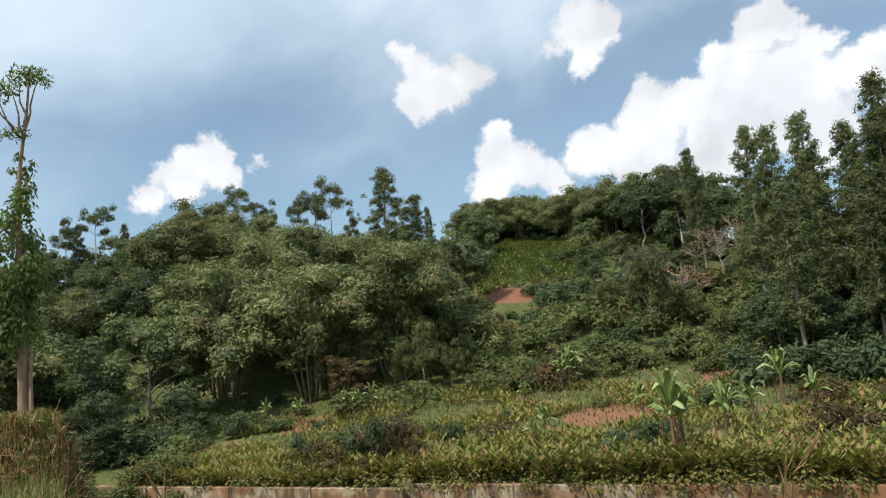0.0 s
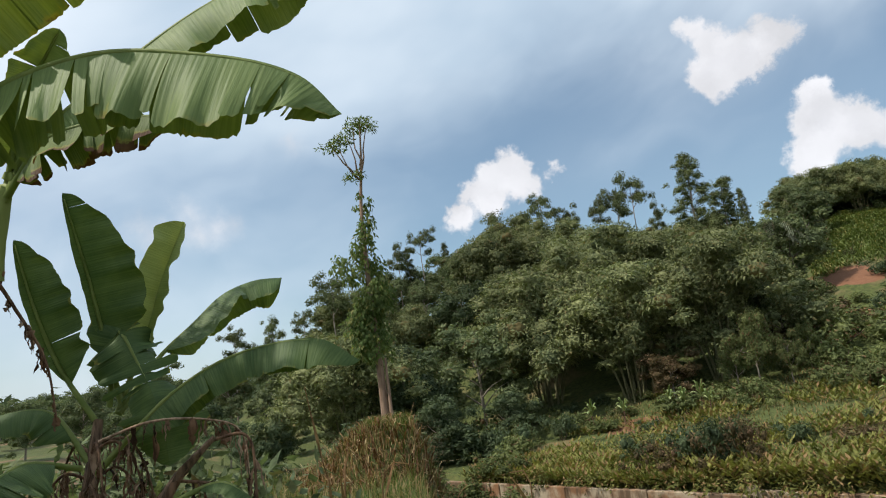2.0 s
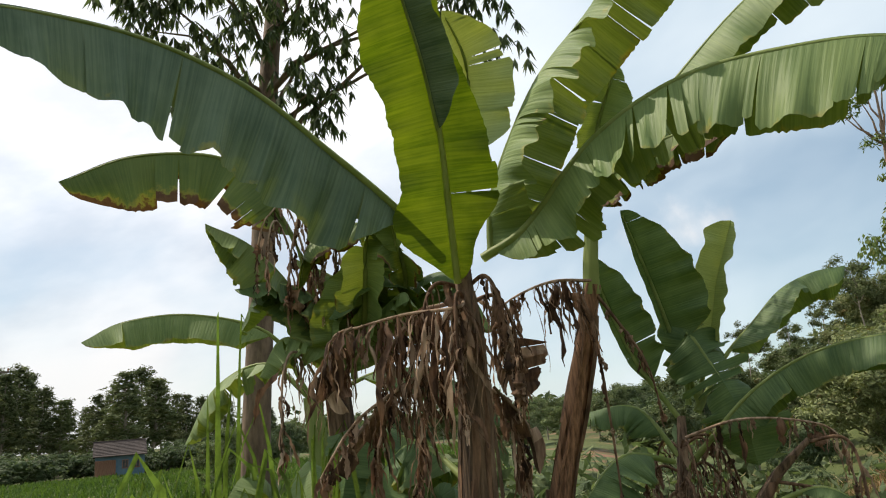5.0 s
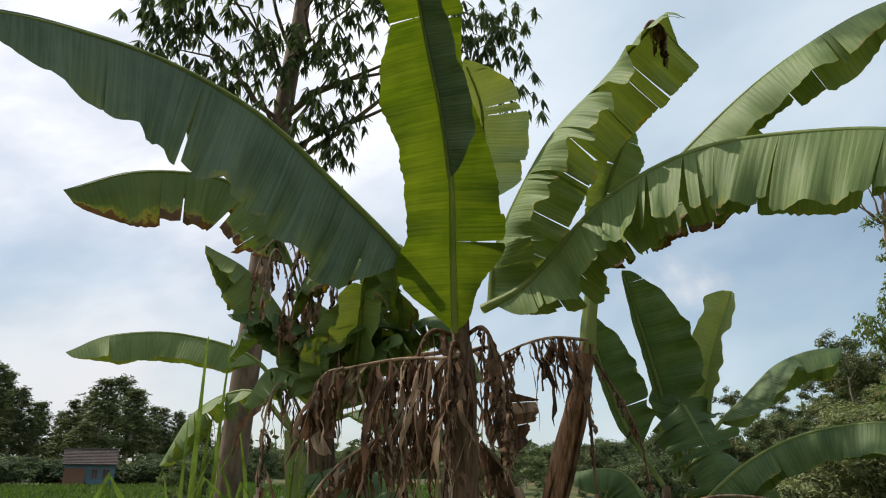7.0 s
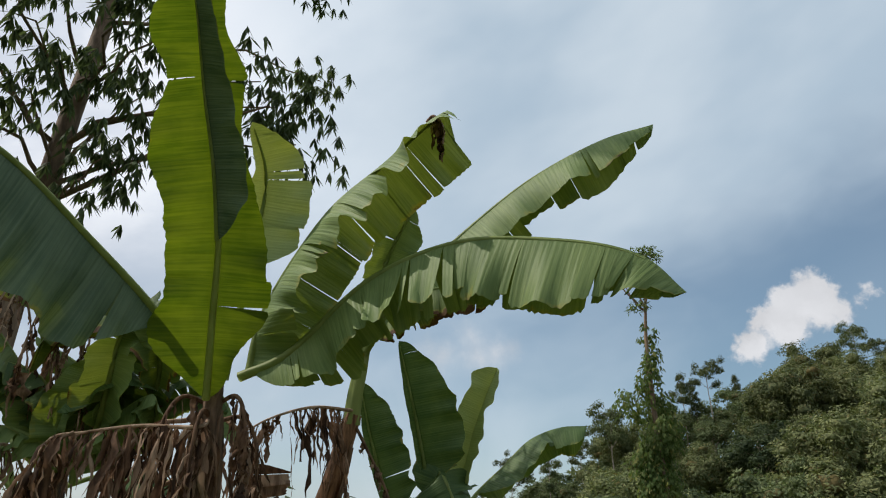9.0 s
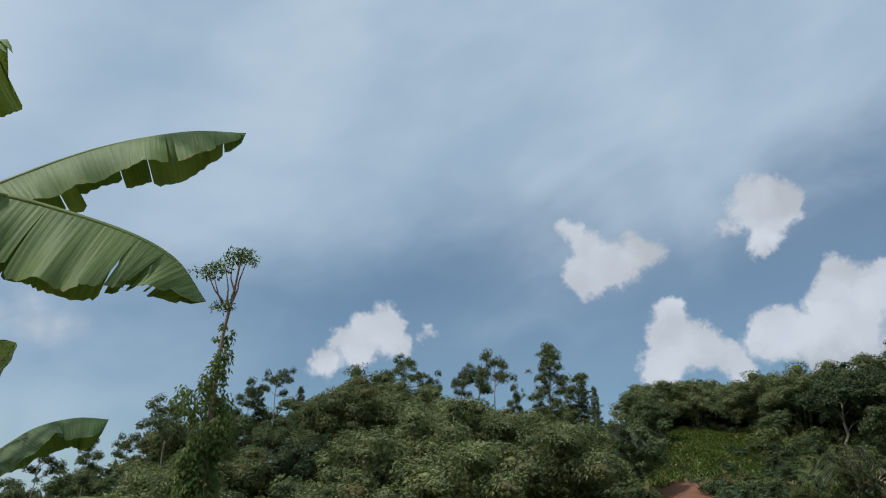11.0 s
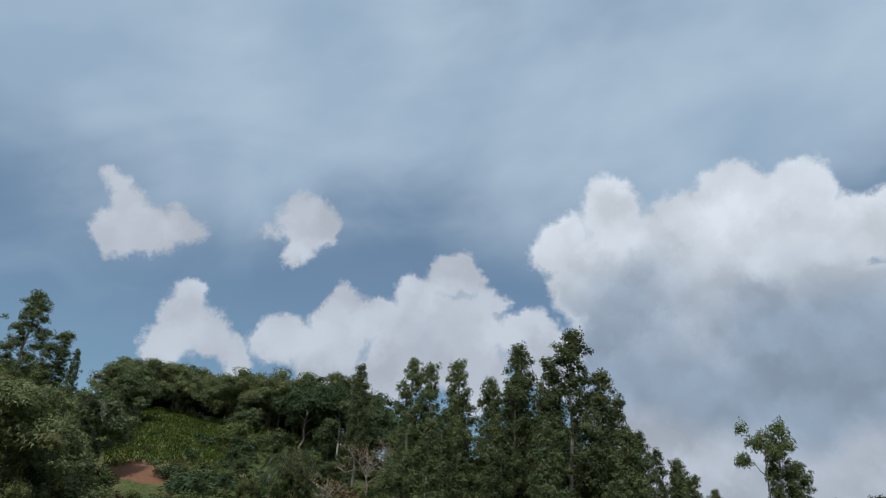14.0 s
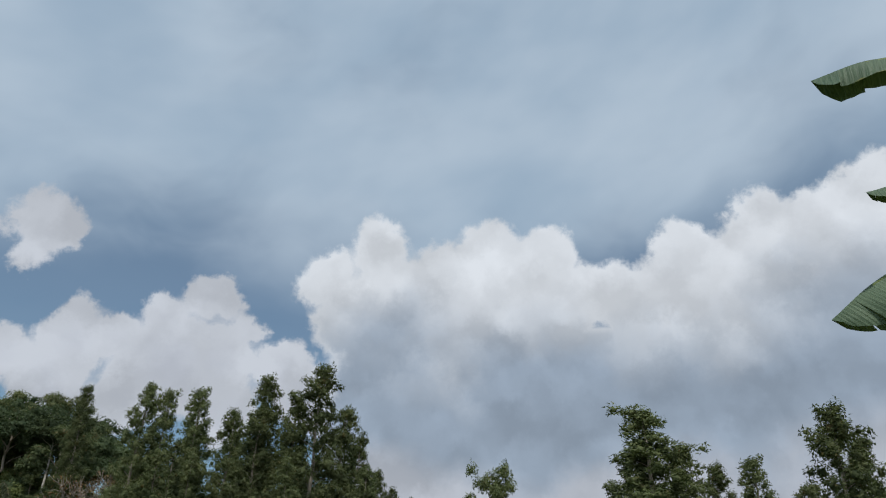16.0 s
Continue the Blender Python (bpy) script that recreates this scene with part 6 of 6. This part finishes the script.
def green_cover():
    rng = np.random.default_rng(151)
    at = spots_on(rng, 16000, 24, 62, 3.6, 17, 0.6)
    stuff("grass", "rough green grass with dry blades on the near bank", "grass", *blades(rng, at, rng.uniform(0.2, 0.55, len(at)), rng.uniform(0.006, 0.016, len(at))), GRASS)
    at = spots_on(rng, 5000, 36, 64, 2.9, 6.0, 0.8)
    stuff("tall_grass", "sunlit yellow-green grass around the banana stems", "grass", *blades(rng, at, rng.uniform(0.3, 0.8, len(at)), rng.uniform(0.006, 0.014, len(at)), 0.6, 0.7), GRASS)
    at = spots_on(rng, 9000, -60, 26, 3.5, 9, 0.6)
    stuff("bank_grass", "short grass falling away down the bank", "grass", *blades(rng, at, rng.uniform(0.1, 0.3, len(at)), rng.uniform(0.006, 0.014, len(at))), GRASS)
    at = spots_on(rng, 12000, -40, 24, 17, 31, 0.7)
    w = (at[:, 0] - WALL_A.x) * WALL_OUT[0] + (at[:, 1] - WALL_A.y) * WALL_OUT[1]
    at = at[w < -0.5]
    stuff("meadow_grass", "green grass at the foot of the wall", "grass", *blades(rng, at, rng.uniform(0.25, 0.6, len(at)), rng.uniform(0.03, 0.06, len(at))), GRASS)
    at = spots_on(rng, 22000, 62, 112, 5, 74, 0.8)
    stuff("rice", "bright green rice field before the house", "rice", *blades(rng, at, rng.uniform(0.3, 0.6, len(at)), rng.uniform(0.03, 0.06, len(at)) + 0.0012 * np.hypot(at[:, 0], at[:, 1]), 0.35, 0.3), RICE)
    # dry tufts on the knoll
    a, d = rng.uniform(0, 6.28, 5600), np.sqrt(rng.random(5600)) * 1.3
    x, y = KNOLL[0] + np.cos(a) * d * KNOLL[2], KNOLL[1] + np.sin(a) * d * KNOLL[3]
    at = np.stack([x, y, ground(x, y)], 1)
    high = at[:, 2] > at[:, 2].max() - 0.22
    dry = (~high & (rng.random(5600) < 0.8)) | (rng.random(5600) < 0.12)
    stuff("dry_grass", "tall straw-coloured grass hanging over the knoll", "grass", *blades(rng, at[dry], 0.15 + 0.38 * rng.random(dry.sum()) ** 2 + 0.35 * (rng.random(dry.sum()) < 0.05), rng.uniform(0.010, 0.026, dry.sum()), 1.1, 1.0), STRAW)
    rust = rng.random(len(at)) < 0.3
    stuff("bracken", "red-brown withered bracken on the knoll", "bracken", *blades(rng, at[rust], rng.uniform(0.2, 0.6, rust.sum()), rng.uniform(0.02, 0.05, rust.sum()), 1.2, 1.0), BRACKEN)
    stuff("knoll_grass", "fresh green grass on top of the knoll", "grass", *blades(rng, at[~dry], rng.uniform(0.25, 0.5, (~dry).sum()), rng.uniform(0.012, 0.025, (~dry).sum())), GRASS)
    # field crops in clumps
    along, deep = rng.uniform(-3, 34, 7000), 0.1 + 16.9 * rng.random(7000) ** 1.5
    keep = np.sin(along * 0.75 + 2 * np.sin(deep * 0.45)) + np.sin(deep * 0.8 - along * 0.45) + rng.normal(0, 0.35, 7000) > np.where(deep < 3.4, -3.0, 0.2)
    along, deep = along[keep], deep[keep]
    x = WALL_A.x + WALL_DIR.x * along + WALL_OUT[0] * deep
    y = WALL_A.y + WALL_DIR.y * along + WALL_OUT[1] * deep
    base = np.repeat(np.stack([x, y, ground(x, y)], 1), 9, 0)
    turn = rng.uniform(0, 6.28, len(base))
    stem = np.stack([np.cos(turn), np.sin(turn), rng.uniform(0.1, 1.2, len(base))], 1)
    band = np.repeat((deep < 4.2) & (along > 11 - 2 * deep), 9)[:, None]
    base = base + stem * rng.uniform(0.05, 0.3, (len(base), 1)) + [0, 0, 1] * band * rng.uniform(0.0, 0.55, (len(base), 1))
    stuff("crop_plants", "rows of leafy yellow-green crop plants on the field", "crop", *leaf_quads(base, stem, np.stack([-np.cos(turn), -np.sin(turn), np.full(len(base), 0.8)], 1), rng.uniform(0.22, 0.48, len(base)), rng.uniform(0.09, 0.16, len(base))), CROP)
    # plants hanging over the wall
    along = rng.uniform(-2, 30, 150)
    lobes = []
    for s in along:
        q = WALL_A + WALL_DIR * s
        out = rng.uniform(-0.25, 0.5)
        lobes.append((q.x + WALL_OUT[0] * out, q.y + WALL_OUT[1] * out, WALL_TOP + rng.uniform(-0.25, 0.2), rng.uniform(0.15, 0.45), rng.uniform(0.7, 1.2)))
    stuff("wall_plants", "yellow-green plants hanging over the wall", "plants", *heap(rng, lobes, 9000, 0.17, 0.07, 0.5, -0.6, 0.5), CROP)
    # grass on the slope and the high terrace
    at = spots_on(rng, 13000, -27, 14, 28, 48, 0.8)
    w = (at[:, 0] - WALL_A.x) * WALL_OUT[0] + (at[:, 1] - WALL_A.y) * WALL_OUT[1]
    at = at[w > 0.6]
    stuff("field_grass", "low weedy grass between the crops", "grass", *blades(rng, at, rng.uniform(0.12, 0.32, len(at)), rng.uniform(0.03, 0.07, len(at))), FIELD_GRASS)
    at = spots_on(rng, 14000, -11, -2.5, 65.5, 85, 0.8)
    stuff("terrace_grass", "light green growth on the high terrace", "grass", *blades(rng, at, rng.uniform(0.25, 0.6, len(at)), rng.uniform(0.08, 0.18, len(at)), 0.9, 0.8), TERRACE)
    # weeds under the bananas
    at = spots_on(rng, 1500, 30, 108, 2.9, 6.5, 0.8)
    lobes = [(x, y, z + 0.15, 0.16 + 0.14 * rng.random(), 1.2) for x, y, z in at[:420]]
    stuff("weeds", "tangled low weeds under the banana plants", "weeds", *heap(rng, lobes, 13000, 0.12, 0.05, 0.2, -0.3, 0.4), SHRUB)
    # woods on the far hills
    at = spots_on(rng, 900, 28, 80, 125, 420, 0.9)
    lobes = [(x, y, z + 2, rng.uniform(3.0, 5.5), rng.uniform(0.8, 1.3)) for x, y, z in at]
    stuff("far_woods", "hazy dark woods on the distant hills", "woods", *heap(rng, lobes, 30000, 2.0, 1.0, 0.3, -0.3, 0.5), DEEP)


green_cover()


# ---------------------------------------------------------------- bushes behind the bananas
MODELS = []
leafy = models(shrub, (171, 172), BROAD, "leafy green bush behind the banana plants", 1300, 0.17)
for i in range(64):
    az = wood.uniform(44, 84) if i < 48 else wood.uniform(84, 106)
    r = wood.uniform(4.7, 9.0)
    size = wood.uniform(0.55, 0.95) if az < 84 else wood.uniform(0.35, 0.6)
    put(leafy[i % 2], place(az, r, -0.02), size, i * 1.3, size * wood.uniform(0.7, 1.1))
low_bush = models(shrub, (173,), DEEP, "low dark bush between the banana stems", 1500, 0.13)
for i in range(16):
    size = wood.uniform(0.5, 0.75)
    put(low_bush[0], place(45 + 24 * (i + wood.random()) / 16, wood.uniform(3.5, 4.6), -0.03), size, i * 1.7, size * wood.uniform(0.9, 1.15))
for ob in MODELS:
    for o in (*ob.children_recursive, ob):
        bpy.data.objects.remove(o)


# ---------------------------------------------------------------- tall grasses close by
def cane_grass(name, label, foot, ends, seed, mat, width):
    """A clump of long arching blades, each a part."""
    rng = np.random.default_rng(seed)
    ob = thing(name, label, "grass", "tall grass beside the bananas")
    x, y = foot
    ob.location = (x, y, float(ground(x, y)))
    for dx, dy, dz in ends:
        root = rng.normal(0, 0.05, 3) * [1, 1, 0]
        tip = np.array([dx, dy, dz])
        flat = np.array([dx, dy, 0])
        line = spline([root, root + flat * 0.18 + [0, 0, dz * 0.55], root + flat * 0.5 + [0, 0, dz * 0.97], root + flat + [0, 0, dz * (1.0 - 0.75 * min(np.hypot(dx, dy), 0.8))]], 14)
        ahead = unit(np.gradient(line, axis=0))
        side = unit(np.cross(ahead, [0.9, 0.2, 0.25]))
        up = np.cross(side, ahead)
        w = width * rng.uniform(0.7, 1.2) * np.interp(np.linspace(0, 1, 14), [0, 0.2, 0.6, 1], [0.5, 0.9, 1.0, 0.05])
        v = np.stack([line - side * w[:, None], line - up * w[:, None] * 0.35, line + side * w[:, None]], 1).reshape(-1, 3)
        f = [(j * 3 + c, j * 3 + c + 1, j * 3 + c + 4, j * 3 + c + 3) for j in range(13) for c in range(2)]
        part("blade", mesh_of("blade", v, f, mat, True), ob)


CANE = foliage("cane_blades", (0.080, 0.135, 0.028), (0.18, 0.245, 0.055), (0.36, 0.31, 0.18), 0.12, 0.4)
def fan_of(rng, n, low, high, spread):
    return [(rng.normal(0, spread), rng.normal(0, spread), rng.uniform(low, high)) for i in range(n)]


cane_rng = np.random.default_rng(161)
cane_grass("cane_grass", "tall green cane grass with long upright blades", (-3.42, 0.15), [(0.05, 0.0, 2.45), (0.04, 0.08, 2.42), (-0.02, 0.0, 2.05), (-0.2, 0.15, 2.1)] + fan_of(cane_rng, 30, 0.9, 1.9, 0.34), 162, CANE, 0.015)
cane_grass("cane_grass", "tall green cane grass with arching blades", (-3.18, 0.40), [(0.0, 0.08, 1.92), (-0.04, -0.05, 1.7), (0.05, 0.2, 1.85), (0.1, 0.12, 1.75)] + fan_of(cane_rng, 33, 0.8, 1.6, 0.36), 163, CANE, 0.015)
cane_grass("cane_grass", "tall green cane grass with bent drooping blades", (-3.70, -0.10), fan_of(cane_rng, 27, 0.8, 1.8, 0.40), 164, CANE, 0.015)
cane_grass("cane_grass", "low green cane grass leaning outward", (-3.40, -0.35), fan_of(cane_rng, 24, 0.7, 1.3, 0.42), 165, CANE, 0.015)
cane_grass("cane_grass", "tall green cane grass among withered banana leaves", (-3.25, 0.75), fan_of(cane_rng, 24, 0.7, 1.35, 0.34), 166, CANE, 0.015)
cane_grass("cane_grass", "bright green cane grass fanning out in a clump", (-3.30, 0.48), fan_of(cane_rng, 39, 1.4, 2.05, 0.28), 167, CANE, 0.013)


def straw_stem(points, r=0.006):
    ob = thing("straw_stem", "single bleached dry grass stem", "grass", "dry stems along the bank")
    p = np.array(points)
    foot = np.array([p[0, 0], p[0, 1], float(ground(p[0, 0], p[0, 1]))])
    ob.location = foot
    line = spline(np.concatenate([[foot], p]) - foot, 22)
    part("stalk", mesh_of("stalk", *tube(line, np.linspace(r, r * 0.4, 22), 5), STRAW), ob)
    k = np.array([6, 10, 14, 17])
    lean = np.random.default_rng(int(abs(p[0, 0]) * 99)).normal(0, 0.05, (4, 3))
    for j, i in enumerate(k):
        v, f = leaf_quads(line[i:i + 1], np.gradient(line, axis=0)[i:i + 1] * 4 + lean[j:j + 1], np.array([[0.3, -1.0, 0.2]]), np.full(1, 0.22), np.full(1, 0.014))
        part("sheath", mesh_of("sheath", v, f, STRAW), ob)


straw_stem([(1.57, 3.58, 0.75), (1.66, 3.58, 0.98), (1.73, 3.58, 1.15)])
straw_stem([(1.44, 3.21, 0.84), (1.52, 3.2, 0.99), (1.60, 3.19, 1.13)])
straw_stem([(1.1, 3.4, 0.6), (1.12, 3.4, 0.85)])
straw_stem([(-2.00, 2.59, 1.20), (-2.04, 2.58, 1.45), (-2.08, 2.57, 1.73)], 0.005)
straw_stem([(-1.82, 2.71, 1.18), (-1.80, 2.74, 1.32), (-1.77, 2.76, 1.36), (-1.72, 2.79, 1.34)], 0.007)
straw_stem([(-1.84, 2.46, 1.23), (-1.83, 2.50, 1.44)], 0.009)
straw_stem([(-1.27, 3.06, 1.05), (-1.28, 3.08, 1.20), (-1.31, 3.07, 1.25), (-1.36, 3.06, 1.24)], 0.007)
straw_stem([(-1.60, 2.9, 0.9), (-1.57, 2.92, 1.15), (-1.52, 2.94, 1.22)], 0.005)
